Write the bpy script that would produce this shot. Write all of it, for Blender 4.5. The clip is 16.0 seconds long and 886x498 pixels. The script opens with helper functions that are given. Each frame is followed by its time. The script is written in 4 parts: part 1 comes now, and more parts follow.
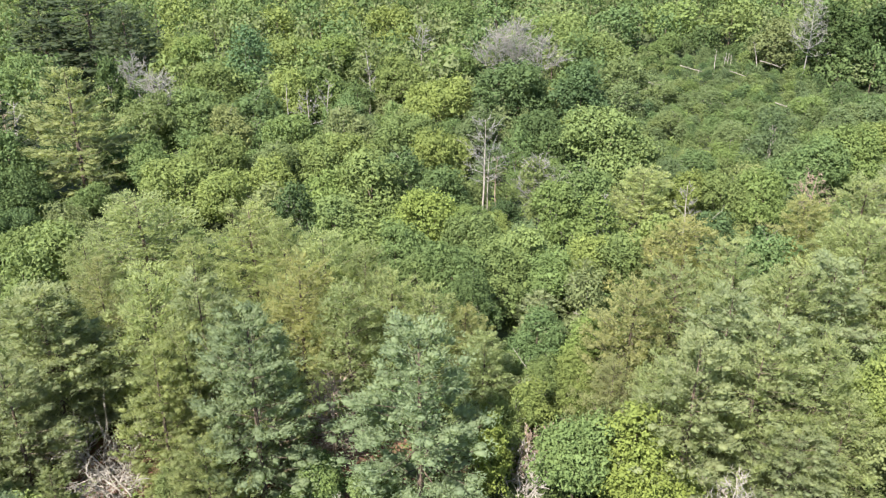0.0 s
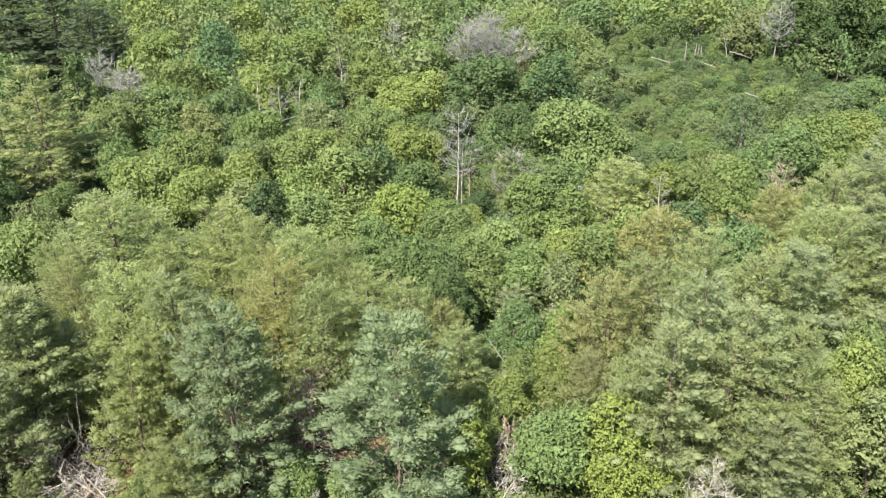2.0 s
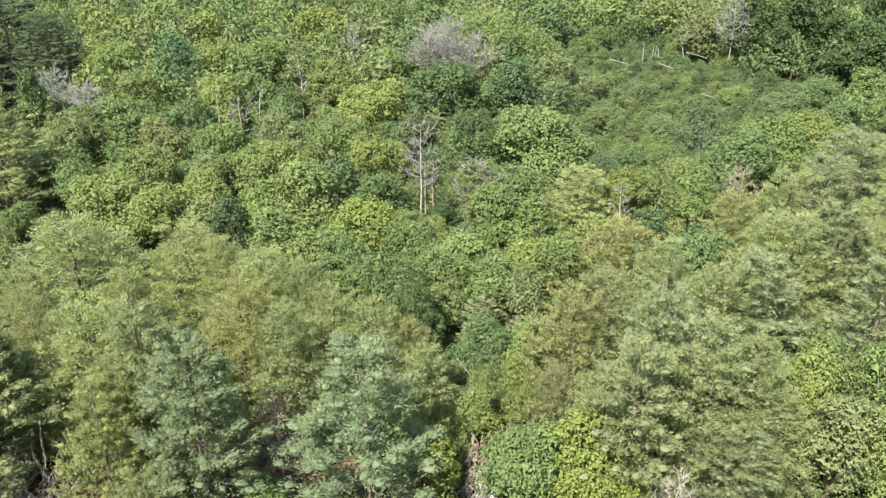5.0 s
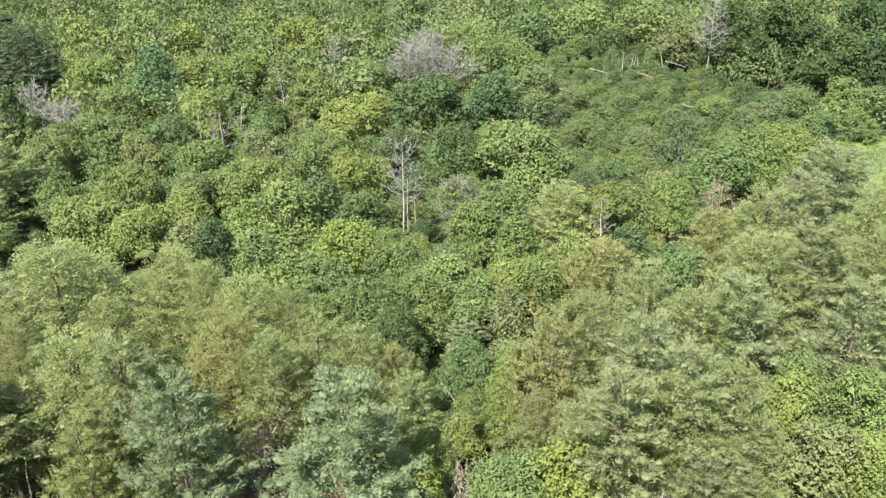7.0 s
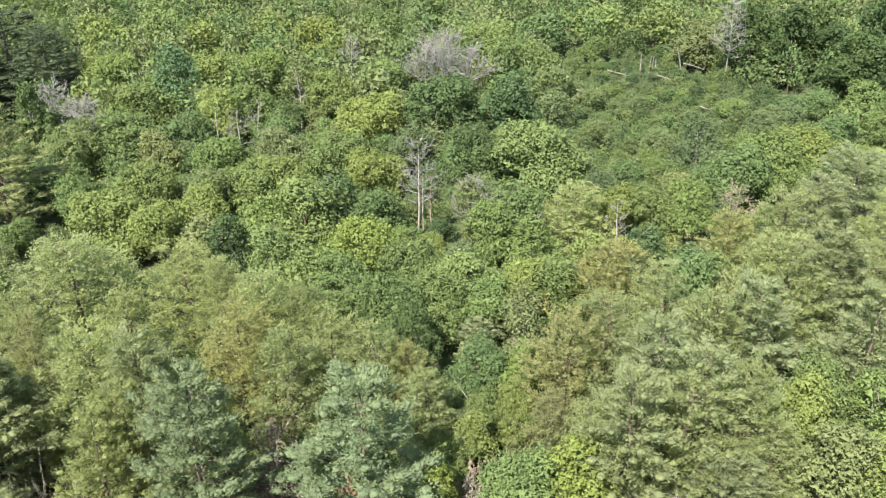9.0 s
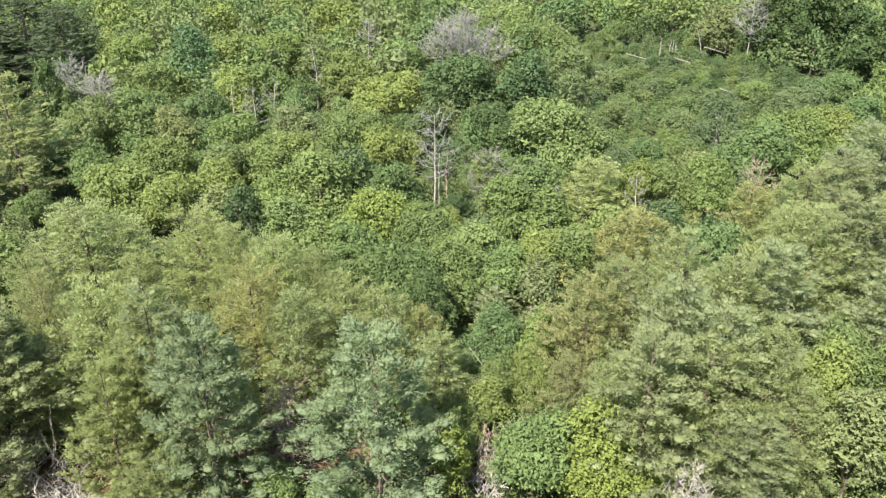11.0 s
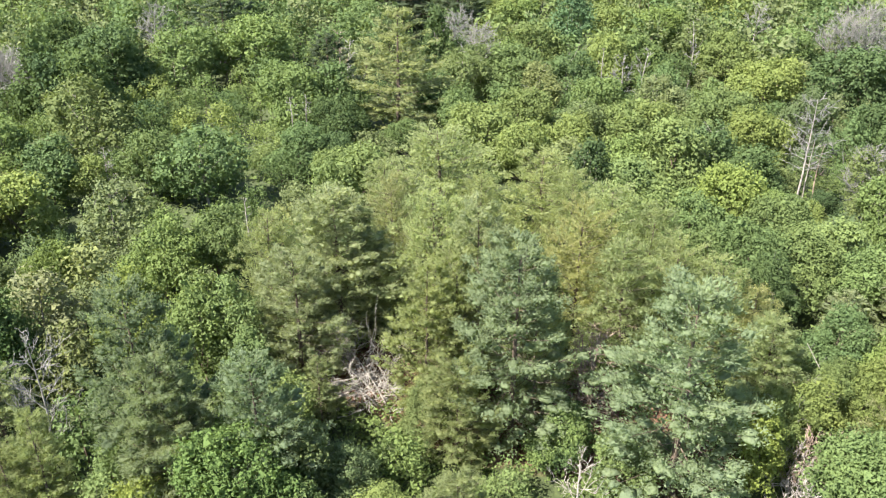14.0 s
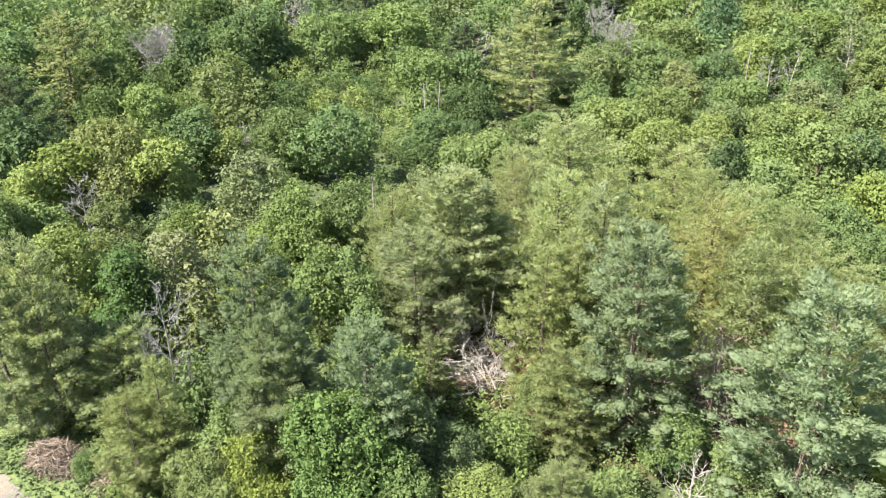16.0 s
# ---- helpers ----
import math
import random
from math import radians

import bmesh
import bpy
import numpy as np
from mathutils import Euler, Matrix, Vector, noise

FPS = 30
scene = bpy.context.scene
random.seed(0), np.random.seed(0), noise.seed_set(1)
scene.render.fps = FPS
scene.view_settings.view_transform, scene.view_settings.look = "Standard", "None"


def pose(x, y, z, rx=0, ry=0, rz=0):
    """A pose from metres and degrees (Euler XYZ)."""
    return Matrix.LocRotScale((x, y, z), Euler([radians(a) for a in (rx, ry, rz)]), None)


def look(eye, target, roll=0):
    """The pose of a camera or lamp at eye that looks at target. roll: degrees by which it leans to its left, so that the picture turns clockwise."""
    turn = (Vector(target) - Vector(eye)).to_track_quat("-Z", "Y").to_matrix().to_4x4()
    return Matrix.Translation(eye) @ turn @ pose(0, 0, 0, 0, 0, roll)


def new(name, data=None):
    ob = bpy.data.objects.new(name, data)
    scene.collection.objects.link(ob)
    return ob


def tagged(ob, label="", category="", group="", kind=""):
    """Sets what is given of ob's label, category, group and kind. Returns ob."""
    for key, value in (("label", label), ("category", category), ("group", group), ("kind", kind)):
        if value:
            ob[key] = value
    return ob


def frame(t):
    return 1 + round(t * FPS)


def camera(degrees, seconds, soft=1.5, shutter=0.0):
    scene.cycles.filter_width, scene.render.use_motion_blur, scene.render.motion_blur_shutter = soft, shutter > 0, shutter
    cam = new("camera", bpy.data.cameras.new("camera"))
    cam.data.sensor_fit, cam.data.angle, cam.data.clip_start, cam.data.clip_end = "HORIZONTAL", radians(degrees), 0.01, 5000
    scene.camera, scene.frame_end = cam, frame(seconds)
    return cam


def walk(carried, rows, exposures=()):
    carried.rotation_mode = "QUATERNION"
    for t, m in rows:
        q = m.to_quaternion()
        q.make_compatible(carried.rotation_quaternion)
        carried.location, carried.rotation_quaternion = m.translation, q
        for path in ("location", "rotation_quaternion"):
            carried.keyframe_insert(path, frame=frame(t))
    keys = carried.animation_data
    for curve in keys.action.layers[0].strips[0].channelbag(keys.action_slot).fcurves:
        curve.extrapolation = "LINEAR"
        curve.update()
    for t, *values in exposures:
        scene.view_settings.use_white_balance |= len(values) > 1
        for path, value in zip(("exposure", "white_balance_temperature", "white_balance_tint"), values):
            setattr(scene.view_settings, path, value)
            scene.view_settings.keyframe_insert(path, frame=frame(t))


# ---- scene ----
cam = camera(54.5, 16.0, soft=1.25)
METRES, EYE, TILT, LEAN, TURN = 16.0, 44.0, -27.4, -0.2, 0.0
ROWS = [
    (0.0, 0.0, 0.0, 0.0, 0.0, 0.0, 0.0),
    (0.5, -0.0031, 0.0024, 0.0031, -0.35, -0.12, 0.19),
    (1.0, -0.0025, 0.0066, 0.0034, -0.78, -0.2, 0.45),
    (1.5, -0.0014, 0.0115, 0.0017, -1.21, -0.29, 0.73),
    (2.0, 0.0003, 0.0137, -0.0004, -1.65, -0.38, 0.97),
    (2.5, 0.0021, 0.0044, 0.0134, -2.13, -0.5, 1.31),
    (3.0, 0.003, -0.0172, 0.0567, -2.55, -0.57, 1.58),
    (3.5, 0.0049, -0.0303, 0.0896, -2.88, -0.6, 1.65),
    (4.0, 0.0083, -0.0189, 0.0802, -3.3, -0.59, 1.97),
    (6.5, 0.0125, -0.0186, 0.197, -4.73, -0.83, 2.86),
    (7.0, 0.0156, -0.043, 0.2466, -5.08, -0.85, 3.03),
    (7.5, 0.0178, -0.0633, 0.288, -5.28, -0.83, 3.04),
    (8.0, 0.0202, -0.0579, 0.2837, -4.34, -0.71, 2.43),
    (8.5, 0.0194, -0.0426, 0.2536, -3.83, -0.63, 2.2),
    (9.0, 0.0175, -0.0304, 0.2173, -4.06, -0.61, 2.41),
    (11.5, 0.0181, 0.0543, 0.0068, -1.94, -0.72, 1.55),
    (12.0, 0.0155, 0.0799, -0.0311, 1.38, -0.72, -0.24),
    (12.5, 0.0133, 0.1042, -0.0735, 5.51, -0.86, -2.39),
    (13.0, 0.0137, 0.1276, -0.1112, 10.24, -1.18, -4.84),
    (13.5, 0.0126, 0.1574, -0.1568, 14.67, -1.65, -7.09),
    (14.0, 0.0135, 0.1815, -0.1984, 19.3, -2.33, -9.4),
    (14.5, 0.0126, 0.2016, -0.235, 22.96, -2.97, -11.12),
    (15.0, 0.0115, 0.2211, -0.2708, 24.0, -3.13, -11.57),
    (15.5, 0.0122, 0.2237, -0.2761, 27.69, -3.94, -13.26),
    (16.0, 0.0124, 0.2269, -0.2768, 27.78, -3.91, -13.25),
]
walk(cam, [(t, pose(0, 0, EYE, TILT, LEAN, TURN) @ pose(METRES * x, METRES * y, METRES * z, 90 + pitch, roll, yaw)) for t, x, y, z, yaw, pitch, roll in ROWS],
     ((0.0, 1.95), (12.5, 1.95), (14.0, 2.11), (15.0, 2.21), (16.0, 2.21)))

# ---- light: a high summer sun, behind the first view and to its left ----
SUN_ELEVATION, SUN_FROM = 53.0, Vector((-0.6, -0.8, 0.0)).normalized()
world = bpy.data.worlds.new("sky")
scene.world = world
world.use_nodes = True
sky_node = world.node_tree.nodes.new("ShaderNodeTexSky")
sky_node.sky_type = "NISHITA"
sky_node.sun_disc = False
sky_node.sun_elevation = radians(SUN_ELEVATION)
sky_node.sun_rotation = math.atan2(SUN_FROM.x, SUN_FROM.y)
world.node_tree.nodes["Background"].inputs[1].default_value = 0.075
world.node_tree.links.new(sky_node.outputs[0], world.node_tree.nodes["Background"].inputs[0])
sun = new("sun", bpy.data.lights.new("sun", "SUN"))
sun.data.energy, sun.data.angle, sun.data.color = 4.6, radians(0.55), (1.0, 0.95, 0.86)
up_sun = SUN_FROM * math.cos(radians(SUN_ELEVATION)) + Vector((0, 0, math.sin(radians(SUN_ELEVATION))))
sun.matrix_world = look(up_sun * 300, (0, 0, 0))
scene.view_settings.exposure = 1.95


# ---- materials ----
def nodes_of(name):
    m = bpy.data.materials.new(name)
    m.use_nodes = True
    t = m.node_tree
    return m, t, t.nodes["Principled BSDF"], t.nodes["Material Output"]


def add(t, kind, **values):
    n = t.nodes.new(kind)
    for key, v in values.items():
        n.inputs[int(key[1:]) if key[0] == "i" and key[1:].isdigit() else key].default_value = v
    return n


def ramp(t, factor, *stops):
    n = t.nodes.new("ShaderNodeValToRGB")
    while len(n.color_ramp.elements) < len(stops):
        n.color_ramp.elements.new(0.5)
    for e, (at, c) in zip(n.color_ramp.elements, stops):
        e.position, e.color = at, (*c, 1)
    t.links.new(factor, n.inputs[0])
    return n.outputs[0]


def mixed(t, how, factor, a, b):
    n = t.nodes.new("ShaderNodeMix")
    n.data_type, n.blend_type = "RGBA", how
    for s, v in ((0, factor), (6, a), (7, b)):
        if isinstance(v, (int, float, tuple)):
            n.inputs[s].default_value = v
        else:
            t.links.new(v, n.inputs[s])
    return n.outputs[2]


def foliage(name, low, high, shine, glow, grain, relief=0.4, spread=1.0):
    """Leaves: the tree's own colour, varied from spray to spray and over the crown; thin enough to let light through."""
    m, t, p, out = nodes_of(name)
    info, geo, where = (t.nodes.new(k) for k in ("ShaderNodeObjectInfo", "ShaderNodeNewGeometry", "ShaderNodeTexCoord"))
    spray = ramp(t, geo.outputs["Random Per Island"], (0.0, low), (0.55, (1, 1, 1)), (1.0, high))
    tone = mixed(t, "MULTIPLY", 1.0, info.outputs["Color"], spray)
    patch = t.nodes.new("ShaderNodeTexNoise")
    patch.inputs["Scale"].default_value, patch.inputs["Detail"].default_value = 0.55, 2.0
    t.links.new(where.outputs["Object"], patch.inputs["Vector"])
    tone = mixed(t, "MULTIPLY", 1.0, tone, ramp(t, patch.outputs["Fac"], (0.3, (0.92, 0.94, 0.95)), (0.7, (1.07, 1.05, 1.0))))
    own = ramp(t, info.outputs["Random"], (0.0, (1 - 0.2 * spread, 1 - 0.14 * spread, 1 - 0.05 * spread)), (0.5, (1.0, 1.0, 1.0)), (1.0, (1 + 0.15 * spread, 1 + 0.1 * spread, 1 - 0.04 * spread)))
    tone = mixed(t, "MULTIPLY", 1.0, tone, own)
    t.links.new(tone, p.inputs["Base Color"])
    p.inputs["Roughness"].default_value = shine
    p.inputs["Specular IOR Level"].default_value = 0.06
    thin = add(t, "ShaderNodeBsdfTranslucent")
    t.links.new(mixed(t, "MULTIPLY", 1.0, tone, (1.1, 1.12, 0.66, 1)), thin.inputs[0])
    both = add(t, "ShaderNodeMixShader", i0=glow)
    t.links.new(p.outputs[0], both.inputs[1])
    t.links.new(thin.outputs[0], both.inputs[2])
    # single leaves in a spray: fine mottling and relief
    fine = add(t, "ShaderNodeTexNoise", Scale=grain, Detail=2.0, Roughness=0.6)
    t.links.new(where.outputs["Object"], fine.inputs["Vector"])
    tone = mixed(t, "MULTIPLY", 1.0, tone, ramp(t, fine.outputs["Fac"], (0.38, (0.9, 0.92, 0.94)), (0.62, (1.06, 1.05, 1.03))))
    t.links.new(tone, p.inputs["Base Color"])
    rough = add(t, "ShaderNodeBump", Strength=relief, Distance=0.05 if relief < 0.5 else 0.2)
    t.links.new(fine.outputs["Fac"], rough.inputs["Height"])
    t.links.new(rough.outputs[0], p.inputs["Normal"])
    t.links.new(both.outputs[0], out.inputs[0])
    return m


def bark(name, dark, light, scale):
    m, t, p, out = nodes_of(name)
    where = t.nodes.new("ShaderNodeTexCoord")
    grain = add(t, "ShaderNodeTexNoise", Scale=scale, Detail=6.0)
    stretch = add(t, "ShaderNodeMapping", Scale=(1, 1, 0.25))
    t.links.new(where.outputs["Object"], stretch.inputs[0])
    t.links.new(stretch.outputs[0], grain.inputs["Vector"])
    tone = ramp(t, grain.outputs["Fac"], (0.3, dark), (0.7, light))
    geo = t.nodes.new("ShaderNodeNewGeometry")
    tone = mixed(t, "MULTIPLY", 1.0, tone, ramp(t, geo.outputs["Random Per Island"], (0, (0.75, 0.75, 0.75)), (1, (1.15, 1.1, 1.05))))
    t.links.new(tone, p.inputs["Base Color"])
    p.inputs["Roughness"].default_value = 0.9
    bump = add(t, "ShaderNodeBump", Strength=0.5, Distance=0.02)
    t.links.new(grain.outputs["Fac"], bump.inputs["Height"])
    t.links.new(bump.outputs[0], p.inputs["Normal"])
    return m


LEAF = foliage("broad_leaves", (0.84, 0.86, 0.88), (1.1, 1.1, 1.04), 0.7, 0.36, 8.5)
LEAF_FAR = foliage("far_broad_leaves", (0.86, 0.88, 0.9), (1.08, 1.08, 1.03), 0.7, 0.36, 6.0)
NEEDLE = foliage("pine_needles", (0.86, 0.88, 0.91), (1.1, 1.1, 1.06), 0.75, 0.55, 14.0, 0.9, 0.35)
BARK = bark("brown_bark", (0.05, 0.035, 0.025), (0.17, 0.13, 0.10), 9)
PALE = bark("pale_bark", (0.13, 0.12, 0.10), (0.30, 0.28, 0.25), 7)
DEAD = bark("weathered_dead_wood", (0.20, 0.18, 0.16), (0.42, 0.39, 0.36), 8)
DUSKY = bark("brown_dead_wood", (0.16, 0.118, 0.092), (0.36, 0.28, 0.225), 8)
BRUSH = bark("dry_brown_brush", (0.11, 0.085, 0.066), (0.26, 0.205, 0.16), 8)
TWIGS = bark("grey_twigs", (0.13, 0.13, 0.12), (0.27, 0.265, 0.25), 8)


def ground_material():
    """Needle litter, leaf litter and green herbs in patches, with grass where the forest ends."""
    m, t, p, out = nodes_of("forest_floor")
    where = t.nodes.new("ShaderNodeTexCoord")
    patch = add(t, "ShaderNodeTexNoise", Scale=0.12, Detail=5.0)
    fine = add(t, "ShaderNodeTexNoise", Scale=3.0, Detail=8.0)
    for n in (patch, fine):
        t.links.new(where.outputs["Object"], n.inputs["Vector"])
    litter = ramp(t, fine.outputs["Fac"], (0.25, (0.055, 0.026, 0.016)), (0.5, (0.125, 0.062, 0.038)), (0.75, (0.21, 0.12, 0.075)))
    herbs = ramp(t, fine.outputs["Fac"], (0.25, (0.022, 0.03, 0.010)), (0.7, (0.06, 0.08, 0.024)))
    # rusty needles lie in a belt under the near pines
    belt = add(t, "ShaderNodeMapping", Location=(-13.5 / 17, -50.0 / 7, 0), Scale=(1 / 17, 1 / 7, 0))
    belt.inputs["Location"].default_value[0] = 13.5 / 17
    t.links.new(where.outputs["Object"], belt.inputs[0])
    reach = t.nodes.new("ShaderNodeVectorMath")
    reach.operation = "LENGTH"
    t.links.new(belt.outputs[0], reach.inputs[0])
    edge = add(t, "ShaderNodeMapRange", i1=0.6, i2=1.3, i3=-0.3, i4=0.35)
    t.links.new(reach.outputs["Value"], edge.inputs[0])
    both_ = t.nodes.new("ShaderNodeMath")
    t.links.new(patch.outputs["Fac"], both_.inputs[0])
    t.links.new(edge.outputs[0], both_.inputs[1])
    tone = mixed(t, "MIX", ramp(t, both_.outputs[0], (0.44, (0, 0, 0)), (0.58, (1, 1, 1))), litter, herbs)
    t.links.new(tone, p.inputs["Base Color"])
    p.inputs["Roughness"].default_value = 0.95
    bump = add(t, "ShaderNodeBump", Strength=0.8, Distance=0.08)
    t.links.new(fine.outputs["Fac"], bump.inputs["Height"])
    t.links.new(bump.outputs[0], p.inputs["Normal"])
    return m


FLOOR = ground_material()


def rough_ground(name, dark, mid, light, big, small):
    m, t, p, out = nodes_of(name)
    where = t.nodes.new("ShaderNodeTexCoord")
    wide, fine = add(t, "ShaderNodeTexNoise", Scale=big, Detail=4.0), add(t, "ShaderNodeTexNoise", Scale=small, Detail=8.0)
    for n in (wide, fine):
        t.links.new(where.outputs["Object"], n.inputs["Vector"])
    tone = mixed(t, "MULTIPLY", 1.0, ramp(t, fine.outputs["Fac"], (0.3, dark), (0.5, mid), (0.72, light)), ramp(t, wide.outputs["Fac"], (0.3, (0.75, 0.8, 0.8)), (0.7, (1.2, 1.15, 1.0))))
    t.links.new(tone, p.inputs["Base Color"])
    p.inputs["Roughness"].default_value = 0.95
    bump = add(t, "ShaderNodeBump", Strength=0.7, Distance=0.06)
    t.links.new(fine.outputs["Fac"], bump.inputs["Height"])
    t.links.new(bump.outputs[0], p.inputs["Normal"])
    return m


GRASS = rough_ground("meadow_grass", (0.06, 0.085, 0.025), (0.09, 0.122, 0.036), (0.13, 0.155, 0.055), 0.25, 5.0)
GRAVEL = rough_ground("track_gravel", (0.085, 0.073, 0.06), (0.135, 0.118, 0.1), (0.2, 0.178, 0.155), 0.6, 14.0)


# ---- shapes ----
class Shape:
    """Collects points and faces."""

    def __init__(self):
        self.points, self.faces, self.count = [], [], 0

    def put(self, points, faces):
        self.points.append(points)
        self.faces.append(faces + self.count)
        self.count += len(points)

    def mesh(self, name, material, smooth=False):
        me = bpy.data.meshes.new(name)
        me.from_pydata(np.concatenate(self.points).tolist(), [], [f for a in self.faces for f in a.tolist()])
        me.materials.append(material)
        if smooth:
            me.shade_smooth()
        return me

    def tube(self, path, radii, sides=5):
        """A tapered round bar along a bent line."""
        path = np.asarray(path, float)
        along = np.gradient(path, axis=0)
        along /= np.linalg.norm(along, axis=1)[:, None] + 1e-9
        ref = np.where(np.abs(along[:, 2:3]) < 0.9, [[0, 0, 1.0]], [[1.0, 0, 0]])
        u = np.cross(along, ref)
        u /= np.linalg.norm(u, axis=1)[:, None] + 1e-9
        v = np.cross(along, u)
        a = np.arange(sides) * 2 * np.pi / sides
        ring = path[:, None] + np.asarray(radii)[:, None, None] * (np.cos(a)[None, :, None] * u[:, None] + np.sin(a)[None, :, None] * v[:, None])
        k = np.arange(sides)
        faces = [np.stack([i * sides + k, i * sides + (k + 1) % sides, (i + 1) * sides + (k + 1) % sides, (i + 1) * sides + k], 1) for i in range(len(path) - 1)]
        self.put(ring.reshape(-1, 3), np.concatenate(faces))

    def leaves(self, at, normal, size, rng):
        """Small pointed leaf sprays of uneven shape."""
        n = len(at)
        normal = normal / (np.linalg.norm(normal, axis=1)[:, None] + 1e-9)
        u = np.cross(normal, rng.normal(size=(n, 3)))
        u /= np.linalg.norm(u, axis=1)[:, None] + 1e-9
        v = np.cross(normal, u)
        s = (size * rng.uniform(0.6, 1.35, n))[:, None]
        skew = rng.uniform(-0.35, 0.35, n)[:, None]
        p = np.stack([at - u * s * 0.55 + v * s * 0.5, at + u * s * 0.75 + v * s * skew, at - u * s * 0.55 - v * s * 0.5], 1)
        self.put(p.reshape(-1, 3), np.arange(3 * n).reshape(n, 3))

    def hearts(self, centres, radii, n, rng, broad=0.85, out=0.42):
        """The dense insides of leafy clumps or needle plumes: a few broad sprays across the middle."""
        m = len(centres)
        d = rng.normal(size=(m, n, 3))
        d /= np.linalg.norm(d, axis=2)[:, :, None]
        at = centres[:, None] + d * radii[:, None] * out
        self.leaves(at.reshape(-1, 3), (d + rng.normal(size=(m, n, 3)) * 0.3).reshape(-1, 3), np.repeat(radii.mean(axis=1), n) * broad, rng)

    def clumps(self, centres, radii, way, n, leaf, rng, loose=0.52):
        """Leaves all over the outer and upper sides of rounded clumps."""
        m = len(centres)
        d = rng.normal(size=(m, n, 3)) + way[:, None] * 0.55 + (0, 0, 0.3)
        d /= np.linalg.norm(d, axis=2)[:, :, None]
        at = centres[:, None] + d * radii[:, None] * rng.uniform(0.68, 1.16, (m, n, 1))
        normal = d + (0, 0, 0.2) + rng.normal(size=(m, n, 3)) * loose
        self.leaves(at.reshape(-1, 3), normal.reshape(-1, 3), leaf, rng)

    def plumes(self, centres, radii, along, n, length, wide, rng, off=0.35, lift=0.3, pads=0.6):
        """Needle plumes: a dense uneven pad along the branch, with narrow sprays standing off it like fur."""
        m = len(centres)
        along = along / (np.linalg.norm(along, axis=1)[:, None] + 1e-9)
        side = np.cross(along, (0, 0, 1.0)) + (1e-6, 0, 0)
        side /= np.linalg.norm(side, axis=1)[:, None]
        axes = np.stack([along, side, np.cross(side, along)], 1)
        pad, faces = ROUND
        k = len(pad)
        p = np.einsum("mnk,mkx->mnx", pad * radii[:, None] * pads * rng.uniform(0.6, 1.15, (m, k, 1)), axes) + centres[:, None]
        if pads:
            self.put(p.reshape(-1, 3), (faces[None] + k * np.arange(m)[:, None, None]).reshape(-1, 3))
        d = rng.normal(size=(m, n, 3)) + (0.3, 0, 0.4)
        d /= np.linalg.norm(d, axis=2)[:, :, None]
        at = centres[:, None] + np.einsum("mnk,mkx->mnx", d * radii[:, None] * rng.uniform(0.52, 0.98, (m, n, 1)), axes)
        d = np.einsum("mnk,mkx->mnx", d / radii[:, None] * radii.mean(), axes)
        d = (d / np.linalg.norm(d, axis=2)[:, :, None]).reshape(-1, 3)
        u = np.repeat(along, n, axis=0) * 0.6 + d * off + (0, 0, lift) + rng.normal(size=(m * n, 3)) * 0.35
        u /= np.linalg.norm(u, axis=1)[:, None] + 1e-9
        v = np.cross(u, d + rng.normal(size=(m * n, 3)) * 0.4)
        v /= np.linalg.norm(v, axis=1)[:, None] + 1e-9
        at = at.reshape(-1, 3)
        s = rng.uniform(0.65, 1.3, m * n)[:, None]
        p = np.stack([at + v * s * wide * 0.5, at + u * s * length, at - v * s * wide * 0.5], 1)
        self.put(p.reshape(-1, 3), np.arange(3 * m * n).reshape(m * n, 3))


def round_solid():
    bm = bmesh.new()
    bmesh.ops.create_icosphere(bm, subdivisions=1, radius=1.0)
    bm.verts.index_update()
    both = np.array([v.co[:] for v in bm.verts]), np.array([[v.index for v in f.verts] for f in bm.faces])
    bm.free()
    return both


ROUND = round_solid()


def sway(a, b, bend, steps, rng):
    """A bent line from a to b."""
    a, b = np.asarray(a, float), np.asarray(b, float)
    s = np.linspace(0, 1, steps)[:, None]
    off = rng.normal(size=3) * bend * np.linalg.norm(b - a)
    return a + (b - a) * s + off * np.sin(np.pi * s) + rng.normal(size=(steps, 3)) * bend * 0.25 * np.linalg.norm(b - a) * (s * (1 - s) * 4)


